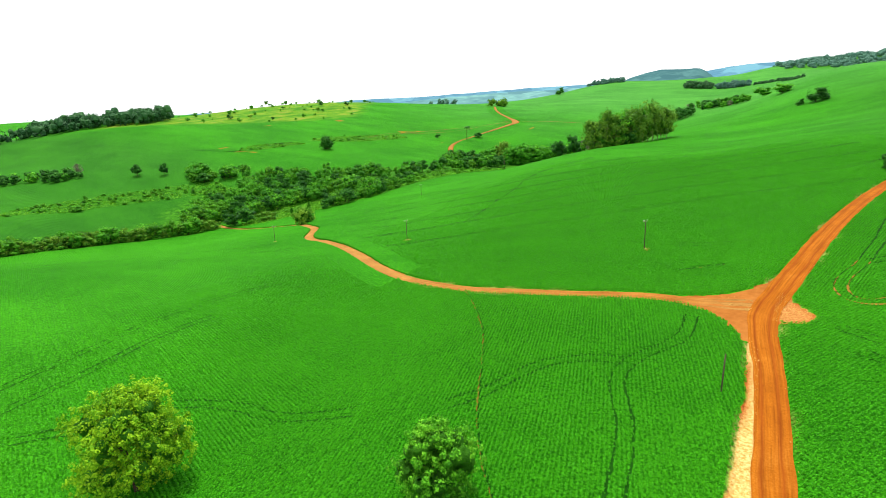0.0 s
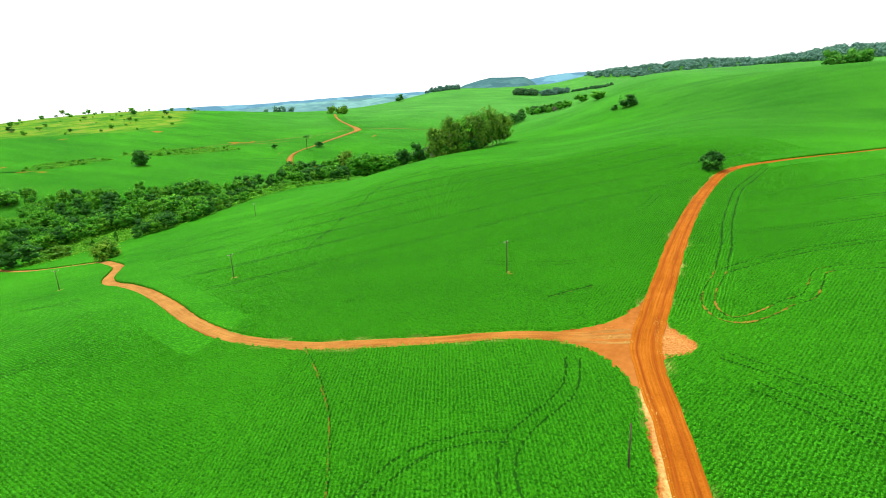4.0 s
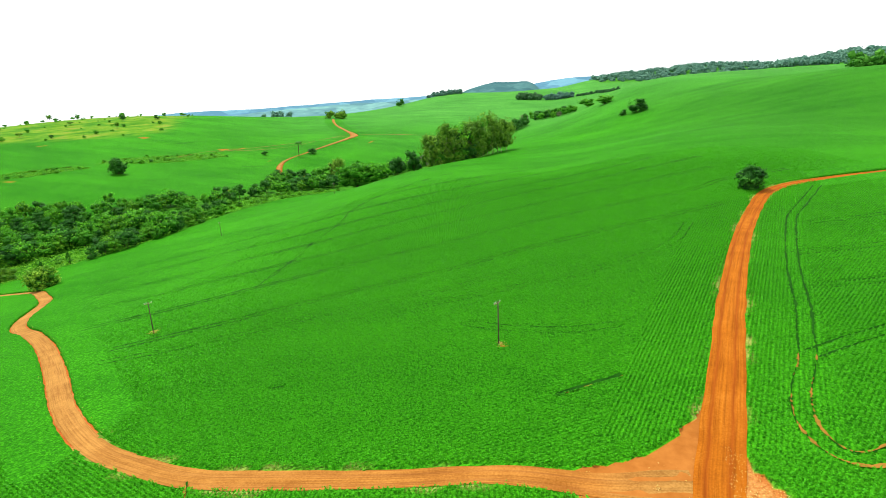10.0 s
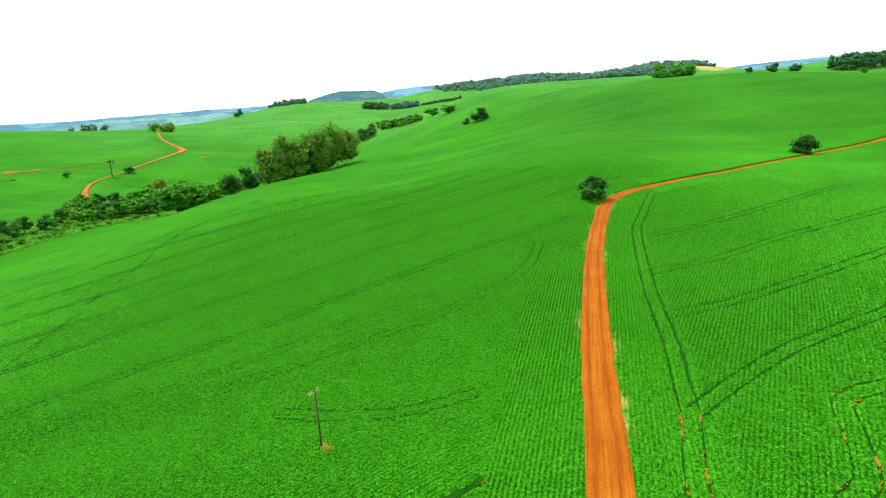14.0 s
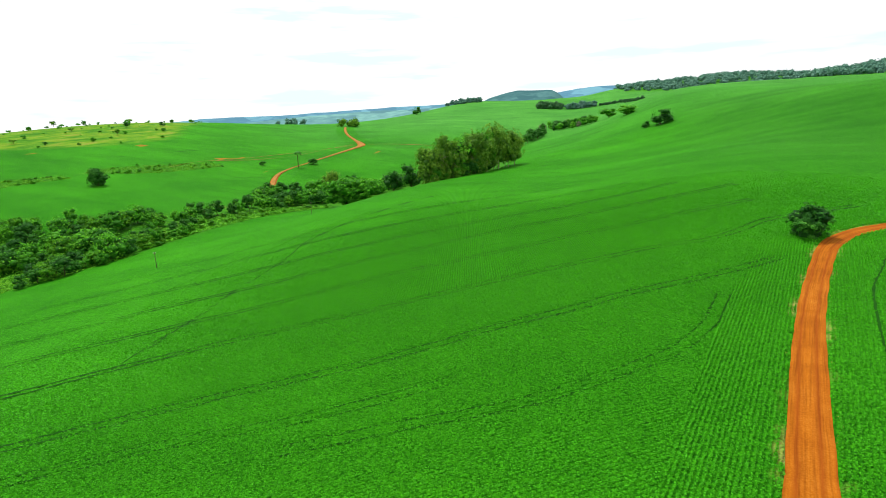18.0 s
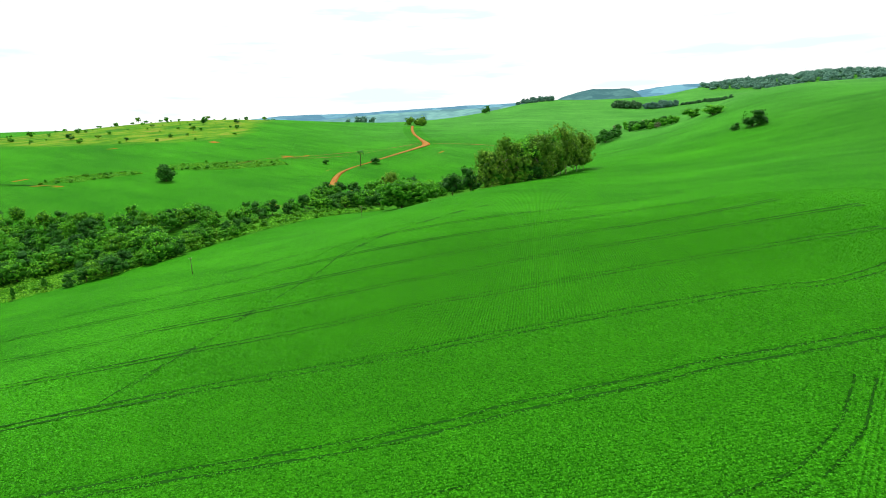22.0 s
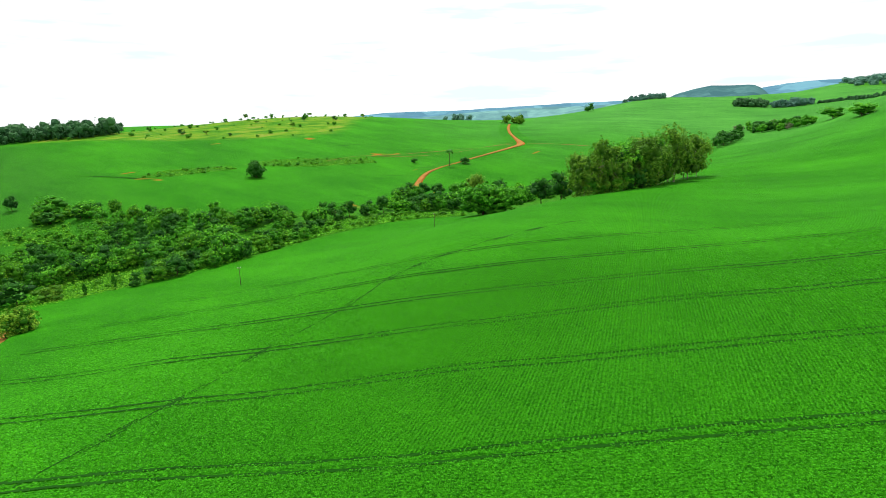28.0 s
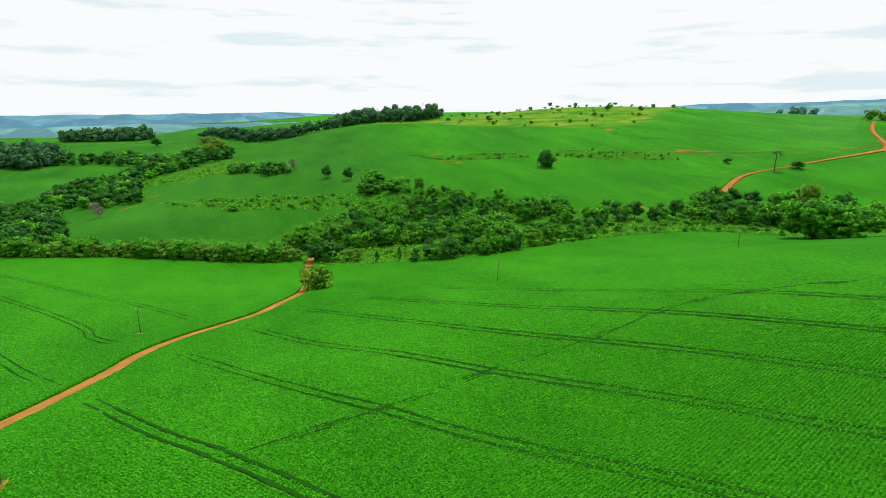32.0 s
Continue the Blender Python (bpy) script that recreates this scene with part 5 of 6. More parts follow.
# hedge of bushes beside the lower field, two rows deep
HEDGE = smooth_line(((-302, 62), (-294, 86), (-288, 107), (-284, 138), (-274, 172), (-264, 198), (-260, 208)), 1.0)
for back, step in ((3.0, 4.0), (8.5, 4.6)):
    for s in np.arange(0, len(HEDGE) - 1, step):
        x, y = HEDGE[int(s)]
        h = rng.uniform(6.0, 9.4)
        kind = ("plumed_bush", "plumed_bush", "broadleaf_bright", "broadleaf") [rng.integers(4)]
        if kind == "plumed_bush":
            h *= 0.8
        plant(kind, x - back - rng.uniform(0, 2), y + rng.uniform(-1, 1), h, h * rng.uniform(1.05, 1.5), rng.uniform(0, 6.3), int(rng.integers(3)), "bushy tree in the dense hedge beside the lower field")
wood([(x - 0.5, y) for x, y in HEDGE[::12]] + [(x - 5, y) for x, y in HEDGE[::-12]], 46, 2.5, 1.5, 3.0, SHRUBS, (1.2, 1.8), "low shrub along the foot of the hedge")
# trees in front of the wood
plant("broadleaf", -207, 281, 13, 14, 0.3, 1, "large dark tree at the front of the stream woods")
plant("spreading_tree", -158, 410, 18, 27, 0.9)
plant("spreading_tree", -145, 412, 15, 22, 2.9, 1)
plant("broadleaf_dark", -142, 452, 16, 17, 0.2, 1, "dark round tree in the row beside the eucalyptus")
plant("broadleaf_dark", -128, 448, 17, 16, 1.2, 2, "dark round tree in the row beside the eucalyptus")
plant("brown_tree", -115, 446, 13, 12, 0.2, 0)
plant("broadleaf", -216, 472, 14, 16, 0.7, 2, "rounded green tree standing out of the stream woods")
plant("broadleaf_bright", -182, 466, 12, 17, 1.9, 1, "rounded green tree standing out of the stream woods")
plant("broadleaf_dark", -190, 486, 16, 14, 0.1, 0, "dark upright tree standing out of the stream woods")
plant("eucalyptus", -204, 478, 21, 15, 0.2, 1, "tall thin olive tree rising out of the stream woods")
for x, y in ((-244, 441), (-249, 452), (-239, 432), (-252, 461), (-246, 469), (-238, 478), (-231, 490), (-241, 456)):
    plant(("broadleaf_dark", "broadleaf")[int(-x) % 2], x, y, 10, 12, x, 1, "rounded tree at the foot of the far dirt road")
plant("flowering_tree", -222, 452, 9, 11, 0.5, 0)
for x, y, h in ((-99, 782, 12), (-96, 800, 14), (-100, 812, 16), (-93, 824, 13), (-95, 842, 14), (-89, 852, 11)):
    plant("broadleaf_dark", x, y, h, 1.25 * h, 0.3 * h + x, h % 3, "dark round tree in the line along the far gully")
# the tall clump on the field edge
for x, y, h in ((-106, 416, 22), (-100, 411, 25), (-95, 419, 27), (-90, 424, 26), (-98, 430, 28), (-88, 436, 29), (-80, 442, 27), (-92, 448, 27), (-84, 456, 30), (-76, 458, 26), (-82, 470, 28), (-72, 474, 30),
                (-78, 486, 29), (-68, 490, 31), (-66, 502, 28), (-74, 506, 27)):
    plant("eucalyptus_open" if y > 472 else ("eucalyptus", "eucalyptus", "eucalyptus", "eucalyptus_dark")[int(rng.integers(4))], x, y, h * rng.uniform(0.82, 1.08), h * rng.uniform(0.58, 0.85), rng.uniform(0, 6.3), int(rng.integers(3)))
for x, y in scatter([(-108, 410), (-98, 405), (-84, 424), (-74, 448), (-82, 450), (-96, 428)], 12, 3.0):
    h = rng.uniform(5, 9)
    plant(MIX[rng.integers(len(MIX))], x, y, h, h * 1.1, rng.uniform(0, 6.3), int(rng.integers(3)), "low bushy tree under the tall eucalyptus")
# pasture trees
for x, y, h, w in ((-612, 672, 9, 10), (-560, 470, 6, 7), (-590, 480, 8, 11), (-575, 500, 6, 8), (-545, 510, 5, 6), (-640, 520, 8, 9), (-660, 480, 8, 8), (-700, 640, 12, 10), (-690, 600, 7, 9), (-560, 610, 10, 8),
                   (-620, 600, 6, 8), (-640, 700, 10, 10), (-600, 720, 8, 11), (-640, 780, 7, 9), (-560, 680, 6, 7), (-620, 800, 6, 8), (-650, 830, 7, 9), (-700, 760, 8, 10), (-720, 700, 9, 8), (-540, 560, 6, 7), (-620, 440, 6, 7), (-670, 430, 7, 8)):
    plant(("broadleaf", "broadleaf", "thin_tree", "broadleaf_dark")[int(h + w) % 4], x, y, h * 0.8, w * 0.9, h + w, int(w) % 3, "small tree on the yellowish hill pasture")
# trees of the lower valley
for k, x, y, h, w in (("broadleaf_dark", -417.5, 252, 10, 9), ("broadleaf_dark", -400, 264, 10, 8.5), ("broadleaf", -372, 274, 13, 20), ("broadleaf", -350, 285, 11, 16), ("broadleaf_dark", -358, 268, 8, 14), ("broadleaf", -371, 183, 4.5, 8),
                      ("eucalyptus", -765, 172, 26, 34), ("broadleaf", -745, 160, 12, 18), ("broadleaf_dark", -960, 98, 14, 20), ("eucalyptus", -742, 182, 24, 24), ("eucalyptus", -725, 172, 20, 22),
                      ("brown_tree", -421, 101, 11, 11), ("brown_tree", -470, 234, 10, 9)):
    plant(k, x, y, h, w, x, 1, "leafless pale grey tree" if k == "brown_tree" else "tree in the lower valley fields")
LOWER = "broadleaf tree in the lower valley woods"
wood([(-520, 10), (-492, 20), (-335, 66), (-304, 88), (-312, 102), (-358, 98), (-425, 76), (-468, 70), (-530, 36)], 80, 7.0, 6, 10, VALLEY_MIX, (0.9, 1.4), LOWER)
wood([(-513, 51), (-574, 45), (-612, 60), (-640, 95), (-600, 122), (-578, 112), (-452, 123), (-457, 105), (-485, 82)], 85, 8.0, 7, 12, VALLEY_MIX, (0.9, 1.4), LOWER)
wood([(-637, 95), (-606, 126), (-640, 150), (-690, 180), (-720, 190), (-716, 130), (-694, 108)], 44, 10.0, 8, 13, VALLEY_MIX, (0.9, 1.3), LOWER)
wood([(-807, -5), (-785, 58), (-694, 108), (-712, 150), (-705, 195), (-770, 195), (-775, 150), (-745, 122), (-818, 80), (-835, -5)], 60, 10.0, 9, 15, VALLEY_MIX, (0.9, 1.3), LOWER)
wood([(-512, 183), (-469, 203), (-448, 229), (-470, 232), (-500, 216), (-540, 196)], 22, 6.0, 5, 9, VALLEY_MIX, (1.0, 1.4), "bushy tree in the clump on the lower field")
wood([(-364, 262), (-349, 281), (-346, 300), (-358, 303), (-370, 287), (-384, 272)], 12, 6.0, 5, 8, MIX, (1.0, 1.5), "bushy tree in the clump on the lower field")
for w, count in zip(WEEDS, (80, 24, 44, 40)):
    for x, y in scatter(w, count, 3.0):
        h = rng.uniform(1.2, 3.2)
        plant(("shrub", "shrub", "shrub_dark")[rng.integers(3)], x, y, h, h * rng.uniform(1.1, 1.7), rng.uniform(0, 6.3), int(rng.integers(2)), "low shrub in an overgrown patch of the field")
for x, y in scatter(PASTURE, 60, 12.0):
    h = rng.uniform(1.5, 4.0)
    plant("shrub_dark", x, y, h, h * rng.uniform(1.3, 2.0), rng.uniform(0, 6.3), int(rng.integers(2)), "small dark bush on the yellowish hill pasture")
# rank growth, too thick to count
def rank_growth(polys, per, size, name, label, leaf="bright"):
    pts = []
    for poly in polys:
        px, py = [p[0] for p in poly], [p[1] for p in poly]
        area = (max(px) - min(px)) * (max(py) - min(py))
        x, y = rng.uniform(min(px), max(px), int(area * per)), rng.uniform(min(py), max(py), int(area * per))
        ok = inside(x, y, list(poly))
        pts.append(np.stack([x[ok], y[ok]], -1))
    p = np.vstack(pts)
    n = len(p)
    high = np.clip(0.7 + 0.8 * wobble(p[:, 0], p[:, 1], 2.6, 3), 0.1, 1.6)
    base = np.column_stack([p, land(p[:, 0], p[:, 1]) + CROP_UP * 0.6 + high * rng.uniform(0.2, 1.0, n)])
    v, f = leaf_quads(rng, base, np.stack([rng.normal(0, 0.7, n), rng.normal(0, 0.7, n), np.ones(n)], -1), size * rng.uniform(0.6, 1.4, n), 0.6)
    return tagged(new(name, mesh_from(name, v, f, M_LEAF[leaf])), label, "weeds", kind="stuff")


rank_growth([FRINGE], 3.0, 0.45, "rank_growth", "rank bright green growth between the crop and the stream woods", "fresh")
rank_growth([MEADOW], 2.2, 0.42, "rank_growth", "bright green rank growth in the gap of the thicket", "bright")
rank_growth([FRONT_WOOD, FRONT_LUMP], 0.8, 0.5, "rank_growth", "tangled green undergrowth in the stream thicket", "green")
rank_growth(WEEDS, 0.8, 0.55, "rank_growth", "light green weeds overgrowing the patches in the far fields", "bright")
# the far palm and trees by the far road
def palm(x, y, height):
    """A palm: a slender bowed stem and a tuft of arching fronds."""
    r = np.random.default_rng(31)
    ob = new("palm")
    ob.matrix_basis = pose(x, y, land1(x, y))
    zs = np.linspace(-0.3, height, 7)
    bow = 0.5 * (zs / height) ** 2
    v, f = tube(np.column_stack([bow, 0 * zs, zs]), np.linspace(0.42, 0.26, 7), 8)
    child("trunk", mesh_from("trunk", v, f, M_BARK, True), ob)
    for k in range(14):
        a, lift = k * 2.4, 0.9 - 0.11 * k
        u = np.linspace(0, 1, 7)
        out = 4.6 * u
        z = height + lift * 2.8 * u - (3.0 + 0.6 * r.random()) * u ** 2
        rib = np.column_stack([bow[-1] + out * np.cos(a), out * np.sin(a), z])
        side = np.array([-np.sin(a), np.cos(a), 0.0])
        wide = 1.1 * np.sin(np.pi * np.clip(u * 0.9 + 0.08, 0, 1))[:, None]
        drop = np.array([0, 0, -0.35]) * wide
        v = np.stack([rib - side * wide + drop, rib + np.array([0, 0, 0.06]), rib + side * wide + drop], 1).reshape(-1, 3)
        child("frond", mesh_from("frond", v, grid_faces(7, 3), M_LEAF["dark"]), ob)
    return tagged(ob, "tall palm with a bare stem beside the far dirt road", "palm")


plant("broadleaf_dark", -292, 597, 7, 12, 0.3, 1, "dark tree beside the far dirt road")
palm(-297, 577, 16.0)
plant("broadleaf_dark", -330, 566, 5, 8, 0.7, 0, "small dark bush beside the terrace line on the far slope")
plant("eucalyptus", -212, 482, 17, 12, 1.4, 2, "tall thin olive tree rising out of the stream woods")
# distant groups on the right-hand slopes
for k, x, y, h, w in (("broadleaf_dark", 40.5, 598, 12.5, 20), ("broadleaf_dark", 44, 600, 11, 15), ("broadleaf_dark", 28.5, 602, 6, 9), ("broadleaf_dark", 362, 513, 12, 15), ("broadleaf", 352, 540, 5, 7), ("broadleaf_dark", -430, 1290, 18, 26),
                      ("broadleaf", 16, 752, 11, 24), ("broadleaf", -4, 850, 12, 26)):
    plant(k, x, y, h, w, x, 2, "dark tree on the far green slope")


def far_wood(spots, name, label, mat="haze", leaf=1.4, per=60):
    """A wood too far off to count its trees: one mesh of leafy crowns."""
    pieces = []
    for x, y, h, w in spots:
        z = land1(x, y)
        r = np.random.default_rng(int(abs(x * 7 + y * 3)))
        lobes = [(x + r.uniform(-.3, .3) * w, y + r.uniform(-.3, .3) * w, z + h * r.uniform(0.2, 0.84), w * r.uniform(0.2, 0.34)) for _ in range(8)]
        pieces.append(crown_arrays(r, lobes, per, leaf, 0.9))
        for lx, ly, lz, lr in lobes[:5]:
            up = np.array([-0.95, -0.45, 0.35, 0.95])
            hv, hf = tube([(lx, ly, lz + lr * 0.68 * s) for s in up], lr * 0.74 * np.sqrt(1 - up ** 2), 5, False)
            pieces.append((hv + r.normal(0, lr * 0.1, hv.shape), hf))
        pieces.append(tube([(x, y, z - 0.5), (x, y, z + h * 0.3), (x, y, z + h * 0.6)], (0.5, 0.4, 0.2), 4, False))
    v, f = joined(pieces)
    return tagged(new(name, mesh_from(name, v, f, M_LEAF[mat])), label, "woods", kind="stuff")


def wood_spots(poly, count, gap, lo, hi, wide=1.1):
    return [(x, y, h, h * wide) for x, y in scatter(poly, count, gap) for h in (rng.uniform(lo * 0.75, hi * 1.08),)]


far_wood(wood_spots([(-727, 331), (-684, 362), (-642, 408), (-668, 452), (-700, 460), (-760, 420), (-800, 380), (-800, 320)], 130, 7, 12, 19), "hilltop_wood", "dark dense wood on the hilltop beside the pasture", "dark_haze", 1.0, 100)
far_wood(wood_spots([(-1057, 158), (-920, 228), (-794, 290), (-800, 318), (-930, 270), (-1090, 200)], 130, 9, 11, 17), "far_wood", "dark wood along the far field edge", "dark_haze", 1.2, 90)
far_wood(wood_spots([(-1330, -100), (-1330, -20), (-1250, 50), (-1290, 70), (-1400, 0), (-1400, -110)], 90, 10, 20, 28), "far_wood", "distant dark wood on the plain", "dark_haze", 1.6, 80)
far_wood(wood_spots([(-812, -62), (-770, -20), (-828, -8), (-900, -20), (-930, -80), (-860, -110)], 95, 9, 18, 25), "far_wood", "dark wood at the edge of the lower fields", "dark_haze", 1.2, 90)
wood([(-108, 955), (-60, 900), (-20, 866), (-8, 880), (-66, 965), (-106, 990)], 34, 5.0, 7, 14, ("valley_tree", "valley_tree_dark", "valley_tree", "brown_tree"), (0.9, 1.4), "tree in the line along the far gully")
far_wood(wood_spots([(-166, 1352), (-112, 1346), (-112, 1386), (-160, 1400)], 46, 7, 11, 15), "far_wood", "dark wood across the far slope", "dark_haze", 1.6, 110)
far_wood(wood_spots([(-100, 1340), (-36, 1335), (-40, 1372), (-98, 1380)], 26, 9, 9, 14), "far_wood", "open trees across the far slope, tinted grey-green for haze", "haze", 1.6, 110)
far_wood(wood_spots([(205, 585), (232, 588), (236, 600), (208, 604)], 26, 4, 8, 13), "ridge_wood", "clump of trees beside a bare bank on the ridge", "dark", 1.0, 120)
far_wood(wood_spots([(420, 652), (524, 702), (540, 730), (436, 702)], 120, 6, 15, 19, 0.6), "eucalyptus_plantation", "tall dense eucalyptus plantation on the skyline", "dark_haze", 1.0, 90)
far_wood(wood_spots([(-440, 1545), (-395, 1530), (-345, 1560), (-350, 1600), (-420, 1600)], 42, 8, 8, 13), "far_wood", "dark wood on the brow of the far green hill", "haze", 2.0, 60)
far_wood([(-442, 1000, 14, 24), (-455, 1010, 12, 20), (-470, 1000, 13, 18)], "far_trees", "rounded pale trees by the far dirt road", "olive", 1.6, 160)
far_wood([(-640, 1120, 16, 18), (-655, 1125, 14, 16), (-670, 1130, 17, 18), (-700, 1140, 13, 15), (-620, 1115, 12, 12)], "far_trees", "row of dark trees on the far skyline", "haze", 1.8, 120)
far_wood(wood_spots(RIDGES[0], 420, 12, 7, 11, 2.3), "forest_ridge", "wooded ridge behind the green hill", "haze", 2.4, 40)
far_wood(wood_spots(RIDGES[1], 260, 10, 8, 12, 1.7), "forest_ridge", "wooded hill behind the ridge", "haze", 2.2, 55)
far_wood([(-28 + 39 * k / 13 + 2 * math.sin(5 * k), 1341 - 63 * k / 13, 4.5 + 2 * math.sin(3.1 * k), 9) for k in range(14)] + [(12 + 30 * k / 22, 1276 - 274 * k / 22, 4.5 + 1.6 * math.sin(2.3 * k), 7.5) for k in range(23) if k % 5], "far_hedgerow", "broken dark hedgerow along the far field edge", "dark_haze", 1.4, 50)
far_wood([(392, 731, 11, 14), (411, 720, 10, 13), (372, 742, 7, 8)], "far_trees", "spreading trees standing on the ridge line", "dark_haze", 1.4, 160)


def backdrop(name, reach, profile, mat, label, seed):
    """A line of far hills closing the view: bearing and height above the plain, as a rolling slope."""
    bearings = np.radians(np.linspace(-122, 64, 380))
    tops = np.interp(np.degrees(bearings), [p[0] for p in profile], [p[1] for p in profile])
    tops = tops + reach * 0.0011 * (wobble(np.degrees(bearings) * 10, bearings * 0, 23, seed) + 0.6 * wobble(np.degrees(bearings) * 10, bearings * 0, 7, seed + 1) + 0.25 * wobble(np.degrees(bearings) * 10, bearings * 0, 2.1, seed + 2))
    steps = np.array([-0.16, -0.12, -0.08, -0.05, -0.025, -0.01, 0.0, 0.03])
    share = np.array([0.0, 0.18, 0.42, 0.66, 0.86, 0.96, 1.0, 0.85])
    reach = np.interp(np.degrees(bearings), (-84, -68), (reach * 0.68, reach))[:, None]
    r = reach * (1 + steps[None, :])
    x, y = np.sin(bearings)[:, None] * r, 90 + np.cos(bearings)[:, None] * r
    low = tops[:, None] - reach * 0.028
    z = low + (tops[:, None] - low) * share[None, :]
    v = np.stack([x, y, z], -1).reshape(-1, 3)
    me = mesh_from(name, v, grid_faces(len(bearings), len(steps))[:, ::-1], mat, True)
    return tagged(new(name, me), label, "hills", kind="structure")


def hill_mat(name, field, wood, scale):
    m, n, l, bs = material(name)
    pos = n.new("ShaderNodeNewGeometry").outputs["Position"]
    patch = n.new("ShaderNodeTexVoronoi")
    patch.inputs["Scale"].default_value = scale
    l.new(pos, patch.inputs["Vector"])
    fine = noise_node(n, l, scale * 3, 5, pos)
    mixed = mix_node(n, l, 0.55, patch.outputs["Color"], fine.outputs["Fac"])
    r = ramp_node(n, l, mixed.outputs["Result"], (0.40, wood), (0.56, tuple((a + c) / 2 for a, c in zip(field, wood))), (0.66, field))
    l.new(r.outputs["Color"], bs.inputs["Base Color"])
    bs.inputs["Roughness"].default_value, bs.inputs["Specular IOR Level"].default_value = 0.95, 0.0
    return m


# the haze of distance is painted into these blue hill colours
backdrop("backdrop_hills", 3200, ((-122, -60), (-14.2, -60), (-13.2, 140), (-12.6, 158), (-11.5, 173), (-9.7, 196), (-8, 194), (-6.3, 192), (-5.5, 172), (-4.6, 120), (-4, -60), (64, -60)), hill_mat("hazy_wooded_hill", (0.070, 0.165, 0.165), (0.042, 0.110, 0.120), 0.012), "flat-topped wooded hill on the horizon, tinted blue-green for haze", 3)
backdrop("backdrop_hills", 2500, ((-122, -10), (-105, -8), (-92, 2), (-84, 6), (-70, 5), (-50, 30), (-40, 55), (-32, 78), (-24, 96), (-16, 100), (0, 90), (20, 90), (30, 105), (40, 110), (64, 110)), hill_mat("hazy_fields", (0.15, 0.31, 0.29), (0.08, 0.18, 0.20), 0.008), "fields and woods of the middle distance, tinted blue-green for haze", 1)
backdrop("backdrop_hills", 3600, ((-122, 14), (-105, 17), (-93, 26), (-82, 37), (-70, 30), (-50, 62), (-41, 104), (-32, 116), (-24, 138), (-17, 148), (-12, 158), (-7, 172), (-5.6, 192), (-3.7, 208), (-0.6, 221), (1.5, 219), (5, 205), (10, 180), (27, 200), (31, 216), (37, 221), (42, 212), (46, 202), (64, 190)), hill_mat("hazy_blue_hills", (0.12, 0.27, 0.34), (0.07, 0.17, 0.24), 0.007), "hills on the far horizon, tinted pale blue for haze", 5)



# ---- power poles ----
def pole(x, y, height, mat, turn, arm=1.9, lean=(0.0, 0.0), box=False, label=""):
    """A wooden pole with a crossarm and insulators."""
    ob = new("power_pole")
    ob.matrix_basis = Matrix.LocRotScale((x, y, land1(x, y)), Euler((lean[0], lean[1], turn)), None)
    v, f = tube([(0, 0, -0.3), (0, 0, height * 0.5), (0, 0, height)], (0.11, 0.095, 0.08), 12)
    child("post", mesh_from("post", v, f, mat, True), ob)
    if arm:
        v, f = block(0, 0.15, height - 0.35, arm, 0.09, 0.10)
        child("crossarm", mesh_from("crossarm", v, f, M_ARM), ob, "sun-bleached wooden crossarm")
        for s in (-1, 1):
            v, f = block(0, 0.15, 0, arm * 0.42, 0.03, 0.04)
            c, sn = math.cos(s * 0.7), math.sin(s * 0.7)
            v = np.column_stack([v[:, 0] * c, v[:, 1] + 0.08, v[:, 0] * sn]) + (s * arm * 0.19, 0, height - 0.68)
            child("brace", mesh_from("brace", v, f, M_STEEL), ob, "thin steel brace")
        for u in (-0.46, -0.2, 0.46):
            p = [(u * arm, 0.15, height - 0.29), (u * arm, 0.15, height - 0.22), (u * arm, 0.15, height - 0.18), (u * arm, 0.15, height - 0.10), (u * arm, 0.15, height - 0.04)]
            v, f = tube(p, (0.02, 0.02, 0.045, 0.055, 0.02), 10)
            child("insulator", mesh_from("insulator", v, f, M_CERAMIC, True), ob, "white ceramic insulator")
    if box:
        v, f = block(-0.05, -0.24, height - 1.35, 0.34, 0.28, 0.6, 0.1)
        child("meter_box", mesh_from("meter_box", v, f, M_BOX), ob, "pale steel switch box")
        v, f = block(0.2, 0.05, height - 0.75, 0.08, 1.3, 0.09)
        child("crossarm", mesh_from("crossarm", v, f, M_ARM), ob, "sun-bleached wooden crossarm")
    return tagged(ob, label, "power pole", "power poles")


pole(-13.33, 136.3, 6.9, M_WOOD, 1.1, 1.5, label="dark wooden power pole in a bare patch of the crop")
pole(-85.2, 145.9, 6.9, M_WOOD, 1.2, 1.5, label="dark wooden power pole in the green crop")
pole(-153.4, 153.1, 6.9, M_WOOD, 0.7, 1.9, label="dark wooden power pole by the side road")
pole(6.4, 82.3, 5.2, M_WOOD, 1.2, 0, (0.0, 0.03), label="short weathered dark pole beside the main dirt road")
pole(50.9, 130.1, 6.9, M_WOOD2, 0.5, 1.9, (0.03, 0.02), True, label="brown wooden power pole carrying a pale switch box")
pole(-146.8, 248, 6.2, M_WOOD, 1.2, 1.0, label="thin dark power pole near the stream woods")
pole(-141.7, 342.6, 6.6, M_WOOD, 1.2, 1.0, label="thin dark power pole near the stream woods")


# ---- crop plants: too many to count ----
def row_grid(angle, lo, hi, along, across, rng):
    """Plants in straight rows at an angle over a square patch."""
    c, s = math.cos(angle), math.sin(angle)
    gu, gv = np.meshgrid(np.arange(lo, hi, along), np.arange(lo, hi, across))
    u = (gu + rng.uniform(-0.14, 0.14, gu.shape)).ravel()
    v = (gv + rng.normal(0, 0.04, gu.shape)).ravel()
    return u * c - v * s, u * s + v * c + 140


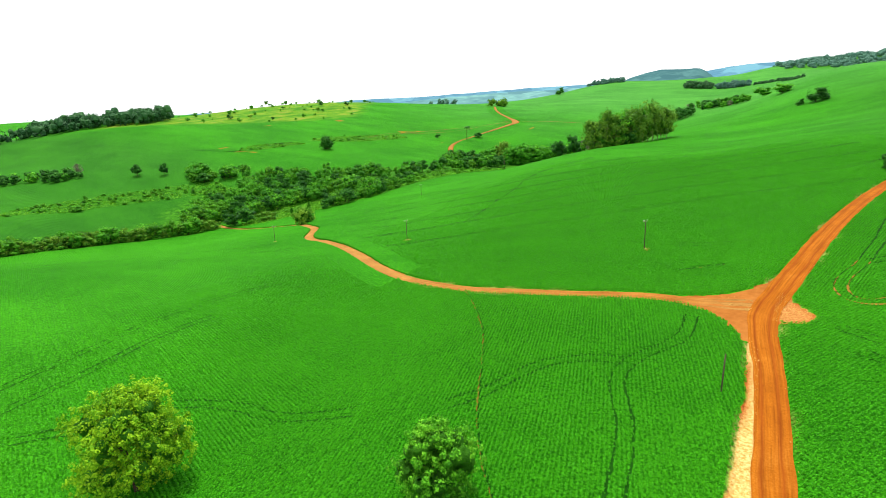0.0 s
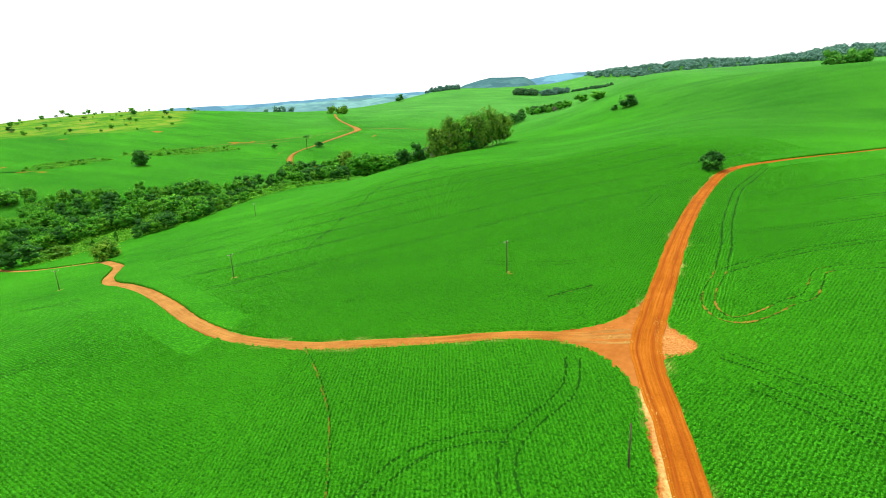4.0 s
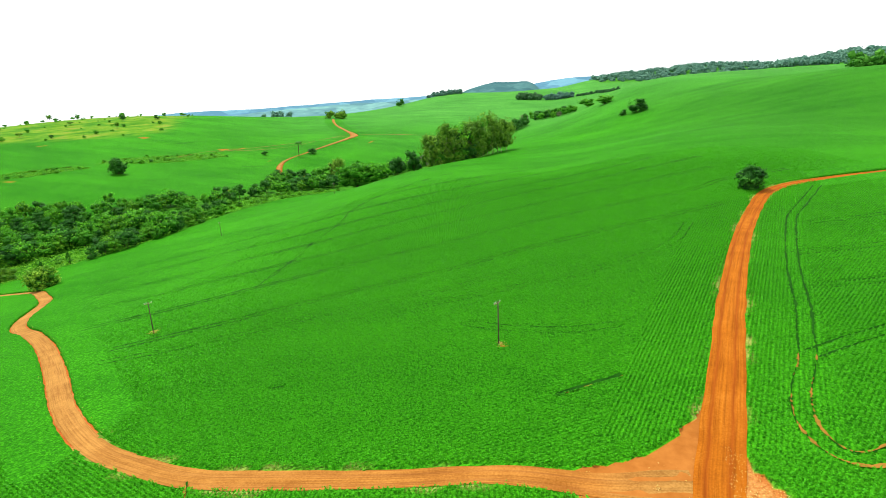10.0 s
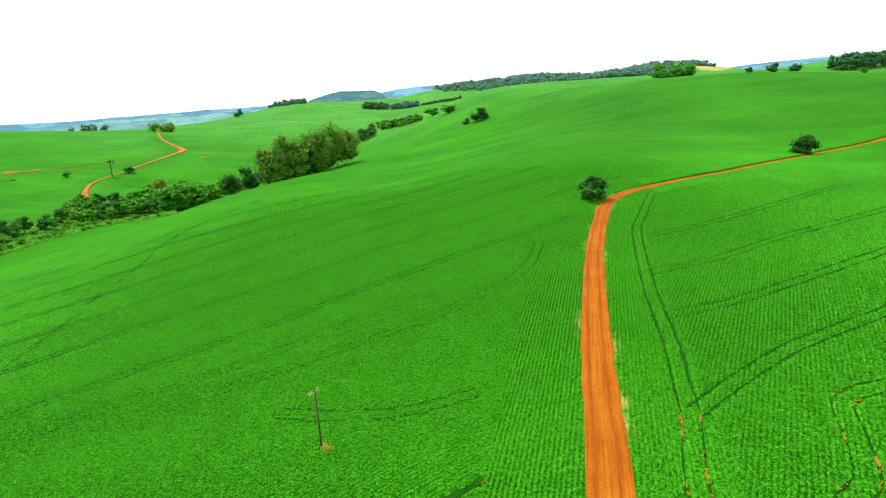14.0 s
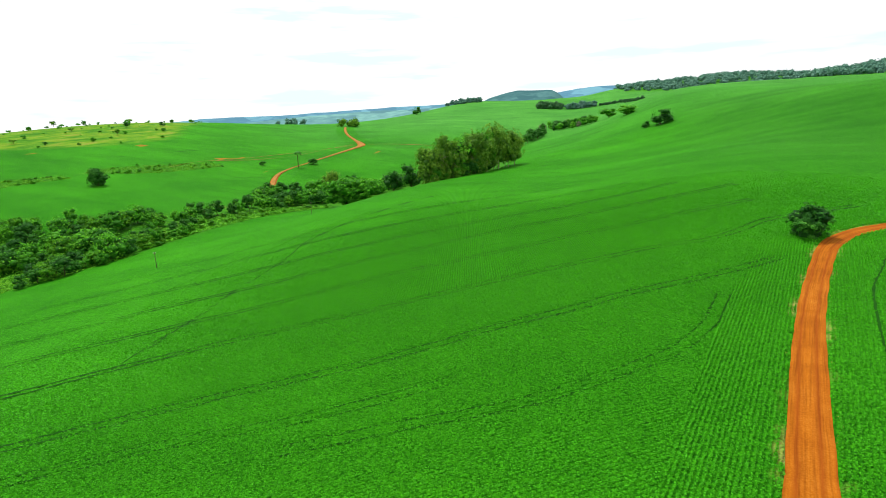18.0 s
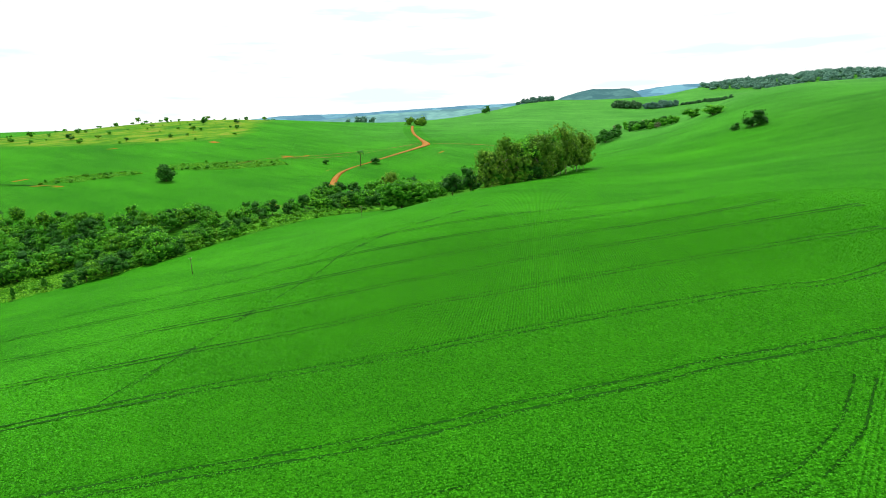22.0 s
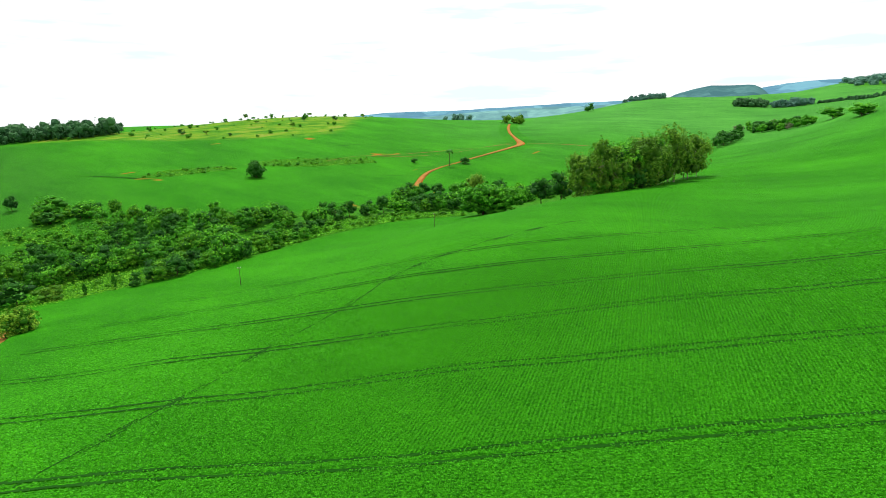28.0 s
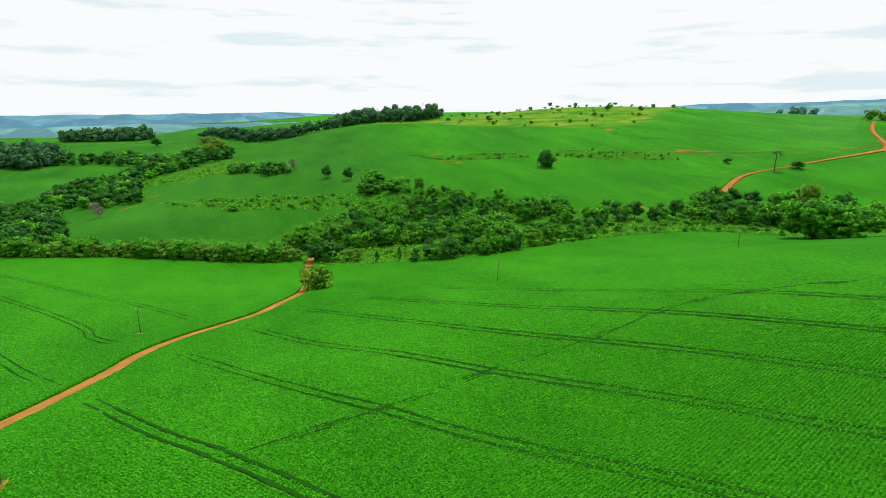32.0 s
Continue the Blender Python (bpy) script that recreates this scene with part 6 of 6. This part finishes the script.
def leaflets(rng, centres, normals, sizes):
    """Small three-cornered leaves."""
    n = len(centres)
    nn = normals / (np.linalg.norm(normals, axis=1)[:, None] + 1e-9)
    u = np.cross(nn, rng.normal(size=(n, 3)))
    u /= np.linalg.norm(u, axis=1)[:, None] + 1e-9
    v = np.cross(nn, u)
    s = sizes[:, None]
    return np.stack([centres + u * s * 1.15, centres - u * s * 0.7 + v * s * 0.85, centres - u * s * 0.7 - v * s * 0.85], 1).reshape(-1, 3), np.arange(3 * n).reshape(n, 3)


def build_crop():
    rng = np.random.default_rng(21)
    xs, ys, turns = [], [], []
    for zone, angle in ROW_ANGLES.items():
        x, y = row_grid(math.radians(angle), -170, 170, 0.36, 0.5, rng)
        keep = (plant_share(x, y) > 0.02) & (y > 22)
        x, y = x[keep], y[keep]
        pick = field_zones(x, y)[zone]
        xs.append(x[pick])
        ys.append(y[pick])
        turns.append(np.full(int(pick.sum()), math.radians(angle)))
    x, y, turn = np.concatenate(xs), np.concatenate(ys), np.concatenate(turns)
    cover = crop_cover(x, y)
    sunk = np.zeros(len(x))
    thin = 0.22 * (1 - plant_share(x, y))
    for number, line in enumerate(TRACKS):
        for side in (-0.95, 0.95):
            in_track = line_distance(x, y, offset_line(line, side)) < (0.20 if number in FAINT else 0.40 + thin) + 0.12 * wobble(x, y, 1.5)
            sunk = np.maximum(sunk, in_track * (0.6 if number in FAINT else 1.0))
    for line in DIAGONAL:
        sunk = np.maximum(sunk, line_distance(x, y, line) < 0.22 + 0.25 * wobble(x, y, 4.0, 1))
    cover = np.where((sunk > 0) & (rng.random(len(x)) < 0.5 + 0.4 * (sunk == 1)), 0, cover)
    keep = cover > 0.3
    x, y, turn, cover, sunk = x[keep], y[keep], turn[keep], cover[keep], sunk[keep]
    n = len(x)
    share = plant_share(x, y)
    base = np.stack([x, y, land(x, y) + CROP_UP - 0.30 * sunk], -1)
    tall = 0.10 + 0.04 * wobble(x, y, 3.0, 5) + rng.uniform(-0.05, 0.05, n)
    # eight leaf sprays to a plant along the middle of the place, fewer and larger ones farther out
    share = np.clip(share, 0, 0.98) + rng.normal(0, 0.11, n) * (share < 0.98)
    count = np.where(share > 0.9, 8, np.where(share > 0.45, 3 + 2 * (share > 0.7), np.where(rng.random(n) < 0.5, 2, 1)))
    size = np.where(share > 0.9, 0.78, np.where(share > 0.45, 1.15 - 0.2 * (share > 0.7), 1.4))
    pieces = []
    for j in range(8):
        m = count > j
        k = int(m.sum())
        along, over = rng.normal(0, 0.12, k), rng.normal(0, 0.068, k)
        off = np.stack([along * np.cos(turn[m]) - over * np.sin(turn[m]), along * np.sin(turn[m]) + over * np.cos(turn[m]), along * 0], -1)
        off[:, 2] = rng.uniform(-1.5, 1.0, k) * tall[m]
        normal = np.stack([rng.normal(0, 0.75, k), rng.normal(0, 0.75, k), np.ones(k)], -1) + off * 2.5
        pieces.append(leaflets(rng, base[m] + off, normal, size[m] * rng.uniform(0.085, 0.15, k)))
    # low leaves of the plants that stand at an open edge
    edge = cover < 0.97
    for j in range(4):
        m = int(edge.sum())
        off = np.stack([rng.normal(0, 0.10, m), rng.normal(0, 0.10, m), rng.uniform(-0.40, -0.05, m)], -1)
        pieces.append(leaflets(rng, base[edge] + off, rng.normal(size=(m, 3)) + np.array([0, 0, 0.5]), rng.uniform(0.09, 0.16, m)))
    # farther out: single tufts over the crop's sheet
    xs, ys = [], []
    for zone, angle in ROW_ANGLES.items():
        x, y = row_grid(math.radians(angle), -220, 220, 0.7, 0.5, rng)
        pick = (y > 20) & (y < 330) & (plant_share(x, y) < 0.1) & field_zones(x, y)[zone]
        xs.append(x[pick])
        ys.append(y[pick])
    x, y = np.concatenate(xs), np.concatenate(ys)
    far = np.hypot(np.clip(np.abs(x + 30) - 60, 0, None), np.clip(y - 250, 0, None))
    keep = rng.random(x.size) < np.clip(1.0 - far / 60, 0, 1)
    x, y = x[keep], y[keep]
    ok = crop_cover(x, y) > 0.9
    for line in TRACKS:
        for side in (-0.95, 0.95):
            ok &= line_distance(x, y, offset_line(line, side)) > 0.35
    ok &= ~inside(x, y, VALLEY)
    x, y = x[ok], y[ok]
    n2 = len(x)
    base = np.stack([x, y, land(x, y) + CROP_UP + rng.uniform(0.0, 0.12, n2)], -1)
    normal = np.stack([rng.normal(0, 0.30, n2), rng.normal(0, 0.30, n2), np.ones(n2)], -1)
    pieces.append(leaflets(rng, base, normal, rng.uniform(0.10, 0.18, n2)))
    v, f = joined(pieces)
    tagged(new("soybean_plants", mesh_from("soybean_plants", v, f, M_CROP)), "dense leafy green soybean plants in rows", "crop", kind="stuff")


def build_straw():
    """Dry grass on the verges."""
    rng = np.random.default_rng(5)
    pts = []
    for poly, n in ((VERGE, 1500), (BULGE, 800)):
        px, py = [p[0] for p in poly], [p[1] for p in poly]
        x, y = rng.uniform(min(px), max(px), n * 4), rng.uniform(min(py), max(py), n * 4)
        ok = inside(x, y, list(poly))
        pts.append(np.stack([x[ok], y[ok]], -1)[:n])
    for line, n in ((MAIN_ROAD, 900), (SIDE_ROAD, 450)):
        line = line[line[:, 1] < 235]
        i = rng.integers(1, len(line) - 1, n)
        way = line[i + 1, :2] - line[i - 1, :2]
        way /= np.linalg.norm(way, axis=1)[:, None]
        d = (line[i, 2] / 2 + rng.uniform(0.0, 0.55, n)) * rng.choice([-1, 1], n, p=[0.14, 0.86])
        p = line[i, :2] + np.stack([way[:, 1], -way[:, 0]], -1) * d[:, None] + rng.uniform(-0.4, 0.4, (n, 2))
        pts.append(p[wobble(p[:, 0], p[:, 1], 2.7, 4) > -0.1])
    for x, y, r, n in ((8.1, 108.6, 0.7, 70), (5.7, 109.9, 0.4, 25), (-13.0, 136.2, 0.8, 120), (-85.0, 146.0, 1.1, 160), (-153.1, 153.0, 1.0, 120), (50.8, 130.0, 0.5, 50)):
        pts.append(rng.normal(0, r * 0.5, (n, 2)) + (x, y))
    p = np.vstack(pts)
    n = len(p)
    base = np.column_stack([p, land(p[:, 0], p[:, 1]) + rng.uniform(0.02, 0.16, n) + 0.25 * (np.hypot(p[:, 0] + 13, p[:, 1] - 136.2) < 2) + 0.5 * (p[:, 0] < -60)])
    v, f = leaf_quads(rng, base, np.stack([rng.normal(0, 0.8, n), rng.normal(0, 0.8, n), np.ones(n)], -1), rng.uniform(0.04, 0.11, n), 0.45)
    tagged(new("dry_grass", mesh_from("dry_grass", v, f, M_STRAW)), "straw-coloured dry grass along the road verge", "dry grass", kind="stuff")


build_straw()
build_crop()
